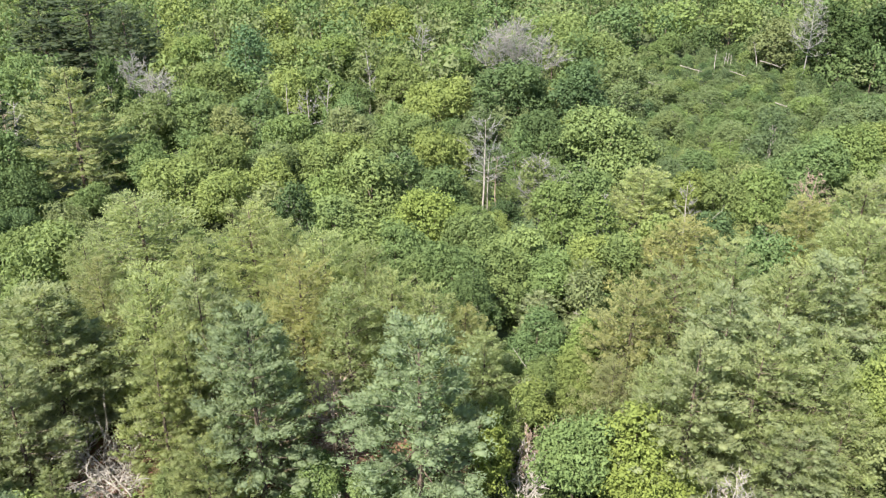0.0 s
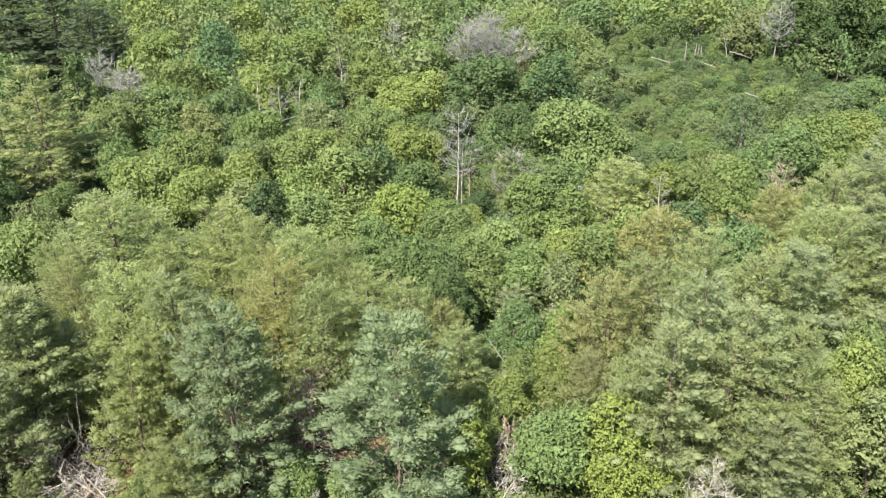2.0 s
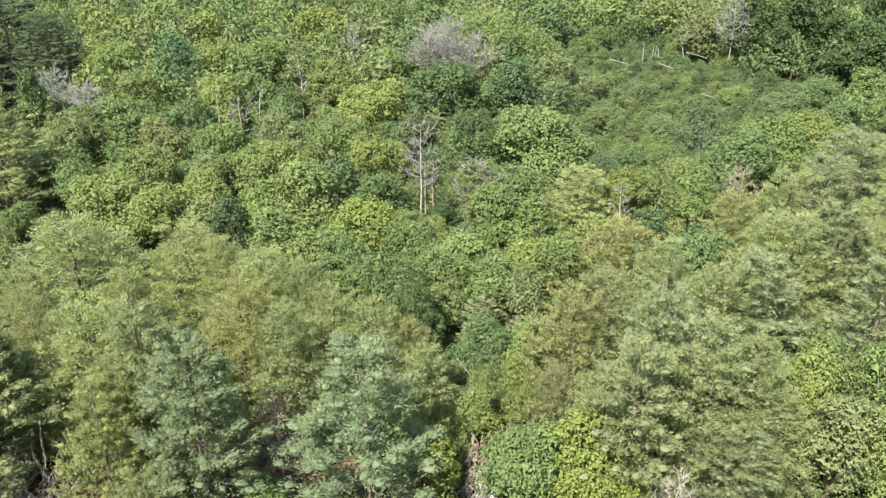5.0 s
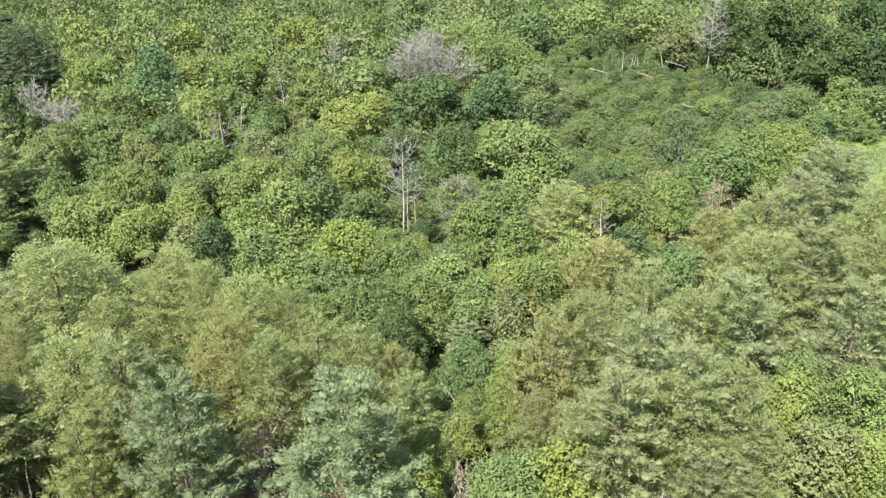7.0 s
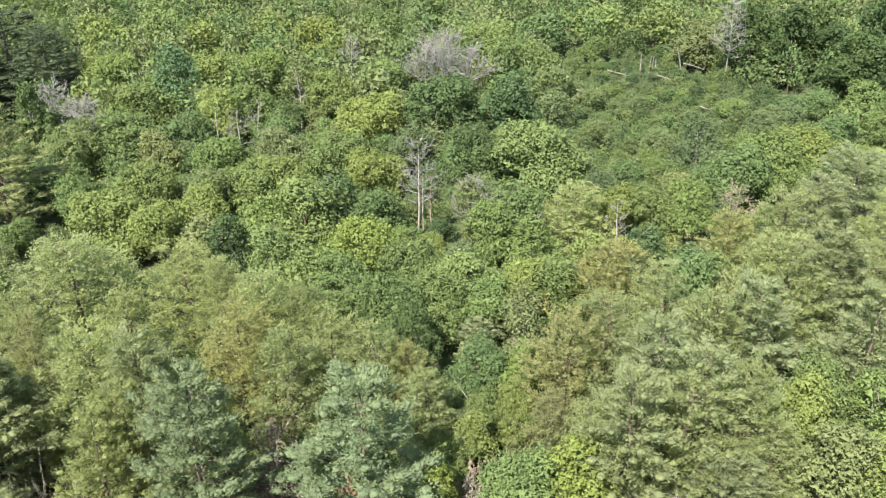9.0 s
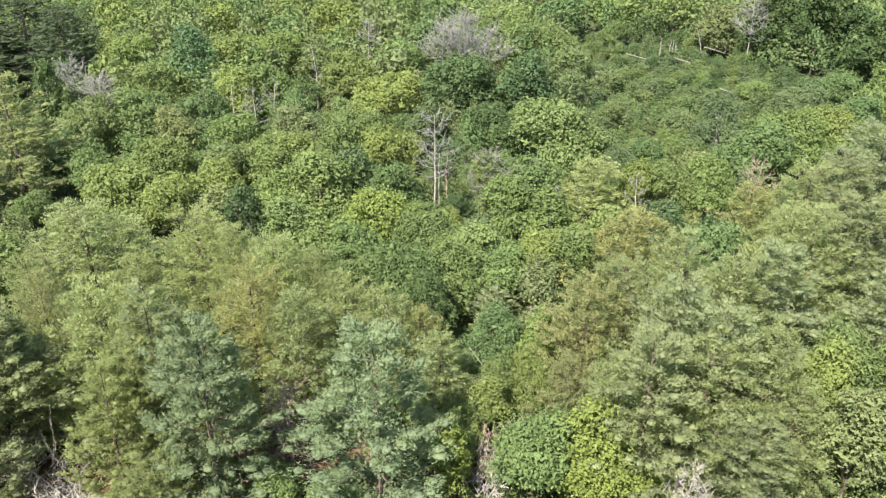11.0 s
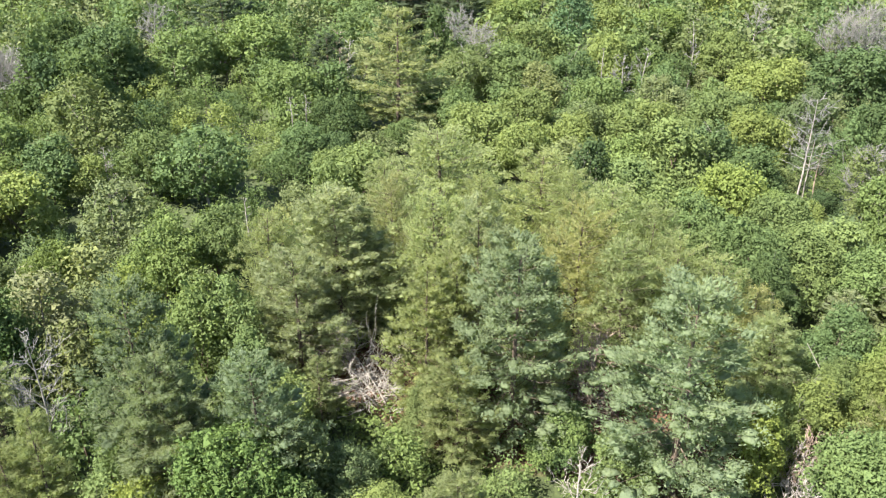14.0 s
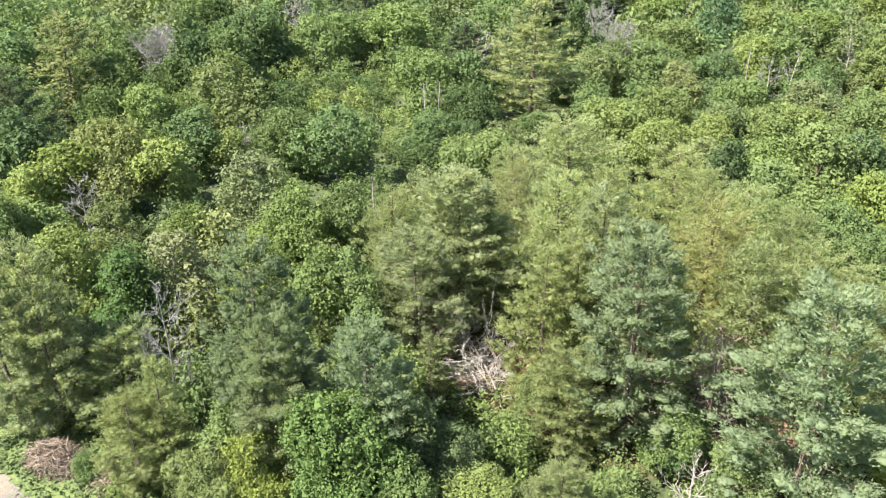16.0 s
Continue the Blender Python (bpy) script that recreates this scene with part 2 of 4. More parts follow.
def broadleaf(height, radius, base, lobes, clump, per, leaf, seed, wood=BARK, open_=0.0, foliage_=LEAF, gaps=0.08, limbs=True, inside=8):
    """Meshes of a broad-leaved tree: trunk with limbs, and a domed crown of lobes covered with rounded leafy clumps."""
    rng = np.random.default_rng(seed)
    wooden, crown = Shape(), Shape()
    low = height * base
    deep = height - low
    lean = rng.normal(size=2) * 0.02 * height
    thick = 0.011 * height + 0.04
    trunk = sway((0, 0, -0.4), (lean[0], lean[1], low + deep * 0.75), 0.02, 5, rng)
    wooden.tube(trunk, np.linspace(thick, 0.03, 5), 5)
    spin = rng.uniform(0, 6.28)
    hearts = [np.array((lean[0], lean[1], low + 0.5 * deep))]
    sizes = [np.array((rng.uniform(0.5, 0.64) * radius, rng.uniform(0.5, 0.64) * radius, rng.uniform(0.4, 0.48) * deep))]
    for j in range(lobes):
        a = spin + j * 2.39996 + rng.normal() * 0.25
        level = (0.36, 0.62, 0.24, 0.48, 0.78)[j % 5] + rng.uniform(-0.1, 0.1)
        size = radius * rng.uniform(0.24, 0.54) * (1.0 if level < 0.7 else 0.8)
        room = radius * math.sqrt(max(0.1, 1 - (1.55 * (level - 0.4)) ** 2))
        out = max(0.2, room - size) * rng.uniform(0.8, 1.3)
        hearts.append(np.array((math.cos(a) * out, math.sin(a) * out, low + deep * level)))
        sizes.append(np.array((size, size, min(size * rng.uniform(0.95, 1.3), 0.32 * deep))))
    where, ways = [], []
    for j, (heart, size) in enumerate(zip(hearts, sizes)):
        if limbs:
            root = trunk[min(4, max(1, int((heart[2] - 0.3 * deep) / height * 5)))]
            wooden.tube(sway(root, heart, 0.05, 3, rng), np.linspace(thick * 0.5, 0.03, 3), 4)
        mean = (size[0] * size[0] * size[2]) ** (1 / 3)
        count = max(5, int(12.6 * mean * mean / (1.15 * clump) ** 2))
        k = np.arange(count) + 0.5
        z = 1 - 1.62 * k / count
        turn = k * 2.39996 + rng.uniform(0, 6)
        r = np.sqrt(1 - z * z)
        way = np.stack([np.cos(turn) * r, np.sin(turn) * r, z], 1) + rng.normal(size=(count, 3)) * 0.1
        way /= np.linalg.norm(way, axis=1)[:, None]
        at = heart + way * size * rng.uniform(0.72, 1.1, (count, 1))
        keep = rng.random(count) > gaps
        for i, (h2, s2) in enumerate(zip(hearts, sizes)):
            if i != j:
                keep &= np.linalg.norm((at - h2) / s2, axis=1) > 0.82
        where.append(at[keep])
        ways.append(way[keep])
    at, way = np.concatenate(where), np.concatenate(ways)
    bare = rng.random(len(at)) < open_
    for c in at[bare]:
        for _ in range(3):
            wooden.tube(sway(c * (0.75, 0.75, 0.95), c + rng.normal(size=3) * clump * 0.8, 0.1, 3, rng), (0.03, 0.018, 0.007), 3)
    at, way = at[~bare], way[~bare]
    radii = clump * rng.uniform(0.6, 1.35, (len(at), 1)) * (1.0, 1.0, 0.85)
    crown.hearts(at, radii, inside, rng, 0.45 if limbs else 0.36, 0.5)
    crown.clumps(at, radii, way, per, leaf, rng)
    return wooden.mesh("trunk", wood, True), crown.mesh("crown", foliage_, True)


def conifer(height, radius, base, puff, per, needle, seed, wood=BARK, taper=0.7, step=0.75, spread=1.3, flat=0.6, inner=0.5, slim=0.46, off=0.35, lift=0.3, long=1.4, pads=0.5):
    """Meshes of a white pine: a straight trunk with whorls of branches, each carrying plumes of needles on its outer part."""
    rng = np.random.default_rng(seed)
    wooden, crown = Shape(), Shape()
    trunk = sway((0, 0, -0.4), rng.normal(size=3) * (0.15, 0.15, 0) + (0, 0, height - 0.3), 0.006, 8, rng)
    thick = 0.011 * height + 0.05
    wooden.tube(trunk, np.linspace(thick, 0.025, 8), 6)
    low = height * base
    z = low
    lobes = rng.uniform(0, 6.28, 3)
    at, ways, sizes, core, bulk = [], [], [], [], []
    while z < height - 0.35:
        u = (z - low) / (height - low)
        ring = rng.integers(4, 7) if u < 0.85 else 4
        start = rng.uniform(0, 6.28)
        for b in range(ring):
            a = start + b * 6.283 / ring + rng.normal() * 0.22
            bulge = 1 + 0.13 * math.sin(2 * a + lobes[0]) + 0.12 * math.sin(6 * u + a + lobes[1]) + 0.08 * math.sin(11 * u + 3 * a + lobes[2])
            length = radius * (1 - u) ** taper * min(1.0, 0.62 + 1.7 * u) * rng.uniform(0.74, 1.08) * bulge + 0.2
            rise = 0.02 + 0.8 * u + rng.normal() * 0.1
            dirn = np.array([math.cos(a), math.sin(a), rise])
            side = np.array([-math.sin(a), math.cos(a), 0])
            root = np.array([np.interp(z, trunk[:, 2], trunk[:, 0]), np.interp(z, trunk[:, 2], trunk[:, 1]), z + rng.normal() * 0.08 * step])
            s = np.linspace(0, 1, 4)
            bow = -0.08 * length * np.sin(np.pi * s) + 0.06 * length * s * s
            line = root + np.outer(s * length, dirn) + np.outer(bow, (0, 0, 1))
            wooden.tube(line[[0, 1, 3]], np.linspace(0.006 * length + 0.015, 0.01, 3), 3)
            for k in range(1 + int(length * spread * rng.uniform(0.85, 1.15))):
                q = 1.0 if k == 0 else inner + (0.98 - inner) * rng.random() ** 0.8
                off = 0 if k == 0 else rng.choice((-1, 1)) * rng.uniform(0.15, 0.42) * length * (1.2 - 0.8 * q)
                at.append(root + q * length * dirn + side * off + np.array([0, 0, np.interp(q, s, bow) - 0.06 * abs(off) + rng.uniform(-0.05, 0.12)]))
                ways.append(dirn / np.linalg.norm(dirn) + side * np.sign(off) * 0.5)
                fat = puff * rng.uniform(0.72, 1.28) * (1.05 - 0.4 * u)
                sizes.append((fat * long, fat, fat * (flat + (1 - flat) * u)))
        # the close foliage round the stem
        for b in range(4):
            a = start + 0.5 + b * 1.571
            core.append(root + np.array([math.cos(a), math.sin(a), 0.3]) * length * rng.uniform(0.12, 0.4))
            bulk.append(min(0.9, 0.22 * length + 0.3))
        z += rng.uniform(0.88, 1.12) * step
    at.append(trunk[-1])
    ways.append(np.array((0, 0, 1.0)))
    sizes.append((puff * 0.4, puff * 0.4, puff * 0.8))
    at, ways, sizes = np.array(at), np.array(ways), np.array(sizes)
    crown.hearts(np.array(core), np.array(bulk)[:, None] * (1, 1, 0.8), 16, rng, 0.26, 0.9)
    crown.plumes(at, sizes, ways, per, needle, needle * slim, rng, off, lift, pads)
    if not pads:
        crown.hearts(at, sizes[:, [1, 1, 2]], 7, rng, 0.42, 0.35)
    return wooden.mesh("trunk", wood, True), crown.mesh("crown", NEEDLE, True)


def bare_tree(height, spread, limbs, seed, wood=DEAD, base=0.3, twigs=5, thick=None, rise=0.8, fat=1.0):
    """Mesh of a dead tree: a trunk with bare forking limbs."""
    rng = np.random.default_rng(seed)
    stem, s = Shape(), Shape()
    trunk = sway((0, 0, -0.4), (rng.normal() * 0.03 * height, rng.normal() * 0.03 * height, height), 0.02, 7, rng)
    thick = thick or 0.011 * height + 0.03
    stem.tube(trunk, np.linspace(thick, 0.025, 7), 6)
    for i in range(limbs):
        f = base + (1 - base) * (i + rng.random()) / limbs
        at = np.array([np.interp(f, np.linspace(0, 1, 7), trunk[:, k]) for k in range(3)])
        a = i * 2.4 + rng.normal() * 0.4
        length = spread * (1.15 - 0.75 * f) * rng.uniform(0.6, 1.2)
        tip = at + np.array([math.cos(a), math.sin(a), rng.uniform(0.25, 1.0) * rise]) * length
        line = sway(at, tip, 0.07, 5, rng)
        s.tube(line, np.linspace(thick * 0.32 * fat * (1.2 - f), 0.012 * fat, 5), 4)
        for _ in range(twigs):
            q = rng.uniform(0.3, 1.0)
            p0 = np.array([np.interp(q, np.linspace(0, 1, 5), line[:, k]) for k in range(3)])
            d = (tip - at) / length * 0.6 + rng.normal(size=3) * 0.55 + (0, 0, 0.25)
            l2 = length * rng.uniform(0.2, 0.5)
            p1 = p0 + d * l2
            s.tube(sway(p0, p1, 0.08, 3, rng), np.array((0.026, 0.018, 0.008)) * fat, 3)
            for _ in range(2):
                w = p0 + (p1 - p0) * rng.uniform(0.3, 0.9)
                s.tube(np.stack([w, w + (d + rng.normal(size=3) * 0.6) * l2 * 0.45]), np.array((0.016, 0.006)) * fat, 3)
    return stem.mesh("trunk", wood, True), s.mesh("bare_crown", TWIGS if fat > 1 and wood is DEAD else wood, True)


# ---- the ground ----
def ground_z(x, y):
    """Level by the near pines, sinking a little behind them."""
    s = min(1.0, max(0.0, (y - 50.0) / 75.0))
    return -3.5 * s * s * (3 - 2 * s) + 0.35 * math.sin(x * 0.09 + 1) * math.cos(y * 0.07)


def build_ground():
    s = Shape()
    xs = np.concatenate([[-3000, -1200, -500, -250], np.linspace(-150, 150, 76), [250, 500, 1200, 3000]])
    ys = np.concatenate([[-3000, -1000, -300, -80], np.linspace(-20, 280, 76), [400, 700, 1500, 4000]])
    grid = np.array([(x, y, ground_z(x, y)) for y in ys for x in xs])
    nx = len(xs)
    i, j = np.meshgrid(np.arange(nx - 1), np.arange(len(ys) - 1))
    a = (j * nx + i).ravel()
    s.put(grid, np.stack([a, a + 1, a + nx + 1, a + nx], 1))
    return tagged(new("ground", s.mesh("ground", FLOOR, True)), "forest floor of rusty needle litter and green herbs", "ground", kind="structure")


build_ground()

# ---- tree models, shared by the trees of one kind ----
MODELS = {}
SIZES = {}
WIDTHS = {"slim": 2.2, "round": 3.2, "wide": 4.6}


def model(key, size, meshes):
    MODELS.setdefault(key, []).append(meshes)
    SIZES[key] = size


for v in range(5):
    model("pine_near", (15, 4.2), conifer(15, 4.2, 0.08, 0.54, 27, 0.2, 100 + v, taper=0.48 + 0.04 * v, step=0.68, spread=1.75, flat=0.9, inner=0.35, slim=0.4, off=0.5, lift=0.8, long=1.2, pads=0))
for v in range(4):
    model("plume_near", (15, 4.2), conifer(15, 4.2, 0.09, 0.66, 70, 0.18, 130 + v, taper=0.5 + 0.06 * v, step=0.98, spread=1.45, flat=0.5, inner=0.4, slim=0.5, pads=0.47))
model("shelf_near", (15, 4.2), conifer(15, 4.2, 0.1, 0.6, 50, 0.2, 140, taper=0.75, step=1.2, spread=1.6, flat=0.35, inner=0.25))
for v in range(4):
    model("pine_mid", (15, 4.2), conifer(15, 4.2, 0.1, 0.75, 20, 0.3, 120 + v, step=1.05, spread=1.1, flat=0.55, inner=0.3))
for n, (form, r) in enumerate(WIDTHS.items()):
    for v in range(4):
        s = 200 + 40 * n + v
        model("maple_near_" + form, (9, r), broadleaf(9, r, 0.03, 8, 0.82, 58, 0.158, s))
        model("ash_near_" + form, (9, r), broadleaf(9, r, 0.06, 7, 0.78, 54, 0.15, s + 5, PALE, 0.06, gaps=0.14))
        model("birch_near_" + form, (9, r), broadleaf(9, r, 0.06, 6, 0.75, 34, 0.18, s + 10, PALE, 0.08, gaps=0.16))
        model("maple_mid_" + form, (9, r), broadleaf(9, r, 0.03, 8, 0.98, 38, 0.232, s + 15, foliage_=LEAF_FAR))
        model("ash_mid_" + form, (9, r), broadleaf(9, r, 0.06, 7, 0.95, 32, 0.23, s + 20, PALE, 0.05, LEAF_FAR, gaps=0.13))
        model("birch_mid_" + form, (9, r), broadleaf(9, r, 0.06, 6, 0.9, 28, 0.21, s + 25, PALE, 0.08, LEAF_FAR, 0.15))
        model("maple_far_" + form, (9, r), broadleaf(9, r, 0.03, 5, 1.5, 16, 0.42, s + 30, foliage_=LEAF_FAR, limbs=False, inside=6))
        model("maple_fill_" + form, (9, r), broadleaf(9, r, 0.03, 6, 1.4, 15, 0.3, s + 35, foliage_=LEAF_FAR, limbs=False, inside=6))
        for kind in ("ash", "birch"):
            for reach in ("_far_", "_fill_"):
                MODELS[kind + reach + form] = MODELS["maple" + reach + form]
                SIZES[kind + reach + form] = (9, r)
NAMES = {"shelf": "white_pine", "pine": "white_pine", "maple": "maple_tree", "ash": "ash_tree", "birch": "birch_tree"}
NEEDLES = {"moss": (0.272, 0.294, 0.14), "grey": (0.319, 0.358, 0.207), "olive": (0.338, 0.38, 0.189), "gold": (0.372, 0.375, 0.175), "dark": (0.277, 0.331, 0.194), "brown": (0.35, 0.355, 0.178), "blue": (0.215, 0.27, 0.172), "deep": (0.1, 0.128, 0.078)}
# deep: dark trees whose colour also takes in the shaded gaps around them
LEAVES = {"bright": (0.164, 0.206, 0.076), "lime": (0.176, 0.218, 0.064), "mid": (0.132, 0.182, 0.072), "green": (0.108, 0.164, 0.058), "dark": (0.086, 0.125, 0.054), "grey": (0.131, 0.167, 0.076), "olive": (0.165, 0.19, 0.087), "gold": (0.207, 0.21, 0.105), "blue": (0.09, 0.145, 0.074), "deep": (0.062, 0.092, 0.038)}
SHAPES = {"shelf": "tall white pine with flat shelves of needles", "pine": "white pine with soft layered needle plumes", "maple": "bushy broad-crowned maple in full summer leaf", "ash": "ash with an open leafy crown on grey limbs", "birch": "slender birch with fine leaves and a pale stem"}
HUES = {"moss": "moss-green", "grey": "grey-green", "olive": "olive-green", "gold": "yellowing", "dark": "deep green", "brown": "rusty-tinged", "blue": "blue-green", "bright": "bright green", "lime": "lime-green", "mid": "mid-green", "green": "rich green", "deep": "dark green"}
PLANTED = []
dice = random.Random(7)


def plant(kind, tone, x, y, height, radius, group="trees of the wood", fill=False):
    """Stand a tree of that kind on the ground."""
    far = math.hypot(x, y)
    needled = kind in ("pine", "shelf")
    if needled:
        radius *= 1.12
    else:
        radius = min(radius, 0.58 * height)
    if kind == "shelf":
        key = "shelf_near"
    elif kind == "pine":
        key = "pine_mid" if fill or far > 115 else "plume_near" if far < 56 and x < 8 or tone in ("grey", "dark", "blue", "deep") else "pine_near"
    else:
        wide = radius / height
        key = kind + ("_near_" if far < 76 else "_mid_" if far < 185 else "_far_") + ("slim" if wide < 0.3 else "round" if wide < 0.43 else "wide")
        if fill:
            key = key.replace("near", "fill").replace("mid", "fill" if far < 135 else "far")
    models = MODELS[key]
    trunk_mesh, crown_mesh = models[dice.randrange(len(models))]
    h0, r0 = SIZES[key]
    thing = new(NAMES[kind])
    thing.matrix_world = pose(x, y, ground_z(x, y), 0, 0, dice.uniform(0, 360)) @ Matrix.Diagonal((radius / r0, radius / r0, height / h0, 1))
    f = dice.uniform(0.87, 1.12)
    for name, me in (("trunk", trunk_mesh), ("crown", crown_mesh)):
        ob = new(name, me)
        ob.parent = thing
        if name == "crown":
            ob.color = (*(c * f for c in (NEEDLES if needled else LEAVES)[tone]), 1)
    PLANTED.append((x, y, radius))
    return tagged(thing, f"{HUES[tone]} {SHAPES[kind]}", "tree", group)


def clear(x, y, r):
    return all((x - a) ** 2 + (y - b) ** 2 > (0.8 * (r + c)) ** 2 for a, b, c in PLANTED)


# ---- the trees that stand out ----
plant("pine", "grey", -28.2, 51.3, 13.5, 4.5)
plant("pine", "brown", -26.8, 58.7, 12, 2.9)
plant("pine", "olive", -21.3, 54.1, 14, 4.4)
plant("pine", "olive", -29.0, 74.8, 12, 6.1)
plant("pine", "grey", -17.1, 52.4, 14, 3.6)
plant("pine", "dark", -12.4, 45.7, 15, 4.6)
plant("pine", "olive", -18.1, 73.5, 11, 4.8)
plant("pine", "gold", -11.3, 59.1, 12.5, 3.7)
plant("pine", "olive", -10.1, 65.4, 12, 4.0)
plant("pine", "olive", -7.3, 56.7, 11.5, 3.9)
plant("pine", "dark", -1.4, 44.8, 15.5, 5.2)
plant("pine", "olive", -4.1, 60.3, 10.5, 3.3)
plant("pine", "brown", 2.0, 58.6, 8.5, 3.0)
plant("pine", "olive", -20.7, 62.9, 12, 3.6)
plant("pine", "olive", -30.4, 65.2, 11, 4.0)
plant("pine", "olive", -19.0, 47.1, 12, 3.1)
plant("pine", "grey", -28.9, 46.1, 11, 3.7)
plant("pine", "olive", -14.5, 70.5, 11, 3.1)
plant("pine", "olive", -6.7, 64.4, 11, 3.1)
plant("pine", "olive", -0.5, 58.5, 10, 3.5)
plant("pine", "olive", -11.6, 48.5, 12, 2.5)
plant("pine", "olive", -17.6, 48.9, 12, 3.0)
plant("maple", "bright", -37.6, 74.6, 9, 3.7)
plant("maple", "bright", -38.0, 68.4, 9, 2.7)
plant("maple", "mid", -8.3, 44.6, 5.5, 1.9)
plant("maple", "bright", -4.4, 43.1, 5, 2.0)
plant("ash", "grey", -17.9, 43.5, 4, 1.8)
plant("maple", "lime", 3.3, 46.6, 7.5, 1.5)
plant("ash", "mid", 4.8, 94.2, 2.6, 1.5)
plant("ash", "dark", 8.0, 96.0, 3, 1.8)
plant("ash", "mid", 2.4, 92.6, 3.2, 1.9)
plant("maple", "bright", 6.4, 89.5, 3.6, 2.0)
plant("pine", "olive", 3.2, 54.0, 9.0, 2.8)
plant("ash", "bright", 4.6, 50.6, 5.5, 2.4)
plant("ash", "bright", 7.6, 56.2, 5, 2.3)
plant("maple", "mid", -40.2, 25.4, 1.7, 0.95)
plant("maple", "mid", 9.4, 46.2, 8.0, 3.0)
plant("maple", "lime", 12.9, 44.6, 9.5, 2.7)
plant("pine", "brown", 12.3, 50.0, 9.5, 2.9)
plant("maple", "mid", 8.0, 62.0, 6.5, 2.5)
plant("maple", "lime", 11.9, 60.1, 7, 1.9)
plant("birch", "olive", 12.6, 64.5, 9, 2.1)
plant("maple", "bright", 10.1, 55.8, 5.5, 2.4)
plant("ash", "bright", 4.9, 57.3, 5.5, 2.2)
plant("ash", "bright", 6.5, 52.7, 6, 1.7)
plant("pine", "brown", 14.6, 56.0, 12, 3.8)
plant("pine", "gold", 22.5, 71.3, 10.5, 5.3)
plant("pine", "olive", 18.2, 57.2, 12.5, 4.6)
plant("pine", "grey", 20.4, 51.9, 14, 4.3)
plant("pine", "grey", 22.6, 48.4, 14, 4.5)
plant("pine", "grey", 16.1, 45.2, 14.5, 4.5)
plant("pine", "olive", 27.2, 58.8, 12, 4.5)
plant("pine", "grey", 31.3, 59.7, 12, 4.5)
plant("pine", "olive", 36.1, 68.6, 12, 4.5)
plant("pine", "gold", 37.3, 80.1, 10, 4.1)
plant("pine", "olive", 42.6, 78.9, 12, 5.1)
plant("pine", "olive", 20.8, 46.1, 12.5, 4.4)
plant("pine", "olive", 25.5, 47.2, 12.5, 4.0)
plant("pine", "olive", 26.9, 45.1, 9, 3.3)
plant("pine", "olive", 19.4, 46.4, 7.5, 3.0)
plant("pine", "olive", 15.1, 46.5, 11.5, 3.6)
plant("pine", "grey", 23.3, 43.6, 8, 3.3)
plant("pine", "olive", 25.2, 64.6, 11, 4.0)
plant("maple", "bright", 30.6, 50.2, 9, 2.7)
plant("ash", "mid", 31.4, 74.5, 9, 2.9)
plant("maple", "bright", -31.3, 96.4, 8.5, 5.5)
plant("maple", "dark", -42.1, 106.7, 7.5, 3.0)
plant("maple", "bright", -25.5, 94.7, 8, 3.6)
plant("birch", "olive", -20.0, 88.5, 8, 3.1)
plant("ash", "dark", -15.9, 86.9, 8.5, 2.6)
plant("maple", "bright", -11.6, 84.3, 8, 3.0)
plant("maple", "bright", -8.4, 94.5, 10, 3.9)
plant("ash", "dark", -5.1, 100.5, 8.5, 3.5)
plant("maple", "lime", -1.8, 85.0, 8.5, 3.7)
plant("maple", "bright", 3.3, 80.6, 7, 3.2)
plant("maple", "mid", -4.7, 78.3, 7, 3.3)
plant("maple", "mid", 1.0, 70.1, 8, 4.0)
plant("maple", "bright", 5.5, 71.7, 7.5, 2.9)
plant("maple", "bright", 8.7, 77.8, 7.5, 3.1)
plant("maple", "mid", 9.9, 72.8, 7, 2.9)
plant("ash", "dark", 1.9, 65.9, 7, 3.4)
plant("maple", "bright", -2.2, 70.9, 7, 2.8)
plant("birch", "grey", 12.0, 95.0, 7.8, 3.4)
plant("ash", "mid", 16.1, 94.2, 8.5, 4.8)
plant("maple", "bright", 23.1, 111.8, 10.5, 6.5)
plant("pine", "olive", 23.9, 93.2, 8.5, 5.1)
plant("maple", "dark", 12.3, 135.1, 11.5, 6.7)
plant("maple", "dark", 22.0, 131.5, 12.5, 4.5)
plant("maple", "dark", 14.7, 120.7, 7.5, 4.5)
plant("ash", "mid", 13.1, 90.1, 7, 3.2)
plant("maple", "bright", -0.2, 134.0, 9, 6.1)
plant("ash", "grey", 5.5, 119.1, 9, 4.0)
plant("maple", "bright", -5.4, 117.0, 8.5, 4.3)
plant("birch", "olive", -14.0, 119.3, 8.5, 4.4)
plant("ash", "blue", -34.7, 150.6, 12, 4.2)
plant("maple", "lime", -20.1, 159.1, 9.5, 5.6)
plant("birch", "grey", -13.0, 149.4, 11, 3.1)
plant("shelf", "moss", -47.1, 104.8, 17.5, 7.1)
plant("ash", "dark", -52.7, 132.5, 13, 2.4)
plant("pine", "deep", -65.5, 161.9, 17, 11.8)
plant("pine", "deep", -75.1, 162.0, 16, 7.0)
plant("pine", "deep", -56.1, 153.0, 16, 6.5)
plant("maple", "mid", -71.4, 142.1, 10, 4.7)
plant("ash", "grey", -44.8, 124.4, 9, 4.2)
plant("ash", "dark", -28.5, 124.6, 8.5, 4.6)
plant("maple", "bright", -49.3, 155.2, 9, 6.4)
plant("maple", "bright", -37.9, 126.9, 8.5, 5.0)
plant("maple", "mid", -37.3, 104.6, 7.5, 3.6)
plant("birch", "olive", -31.3, 120.3, 8, 4.1)
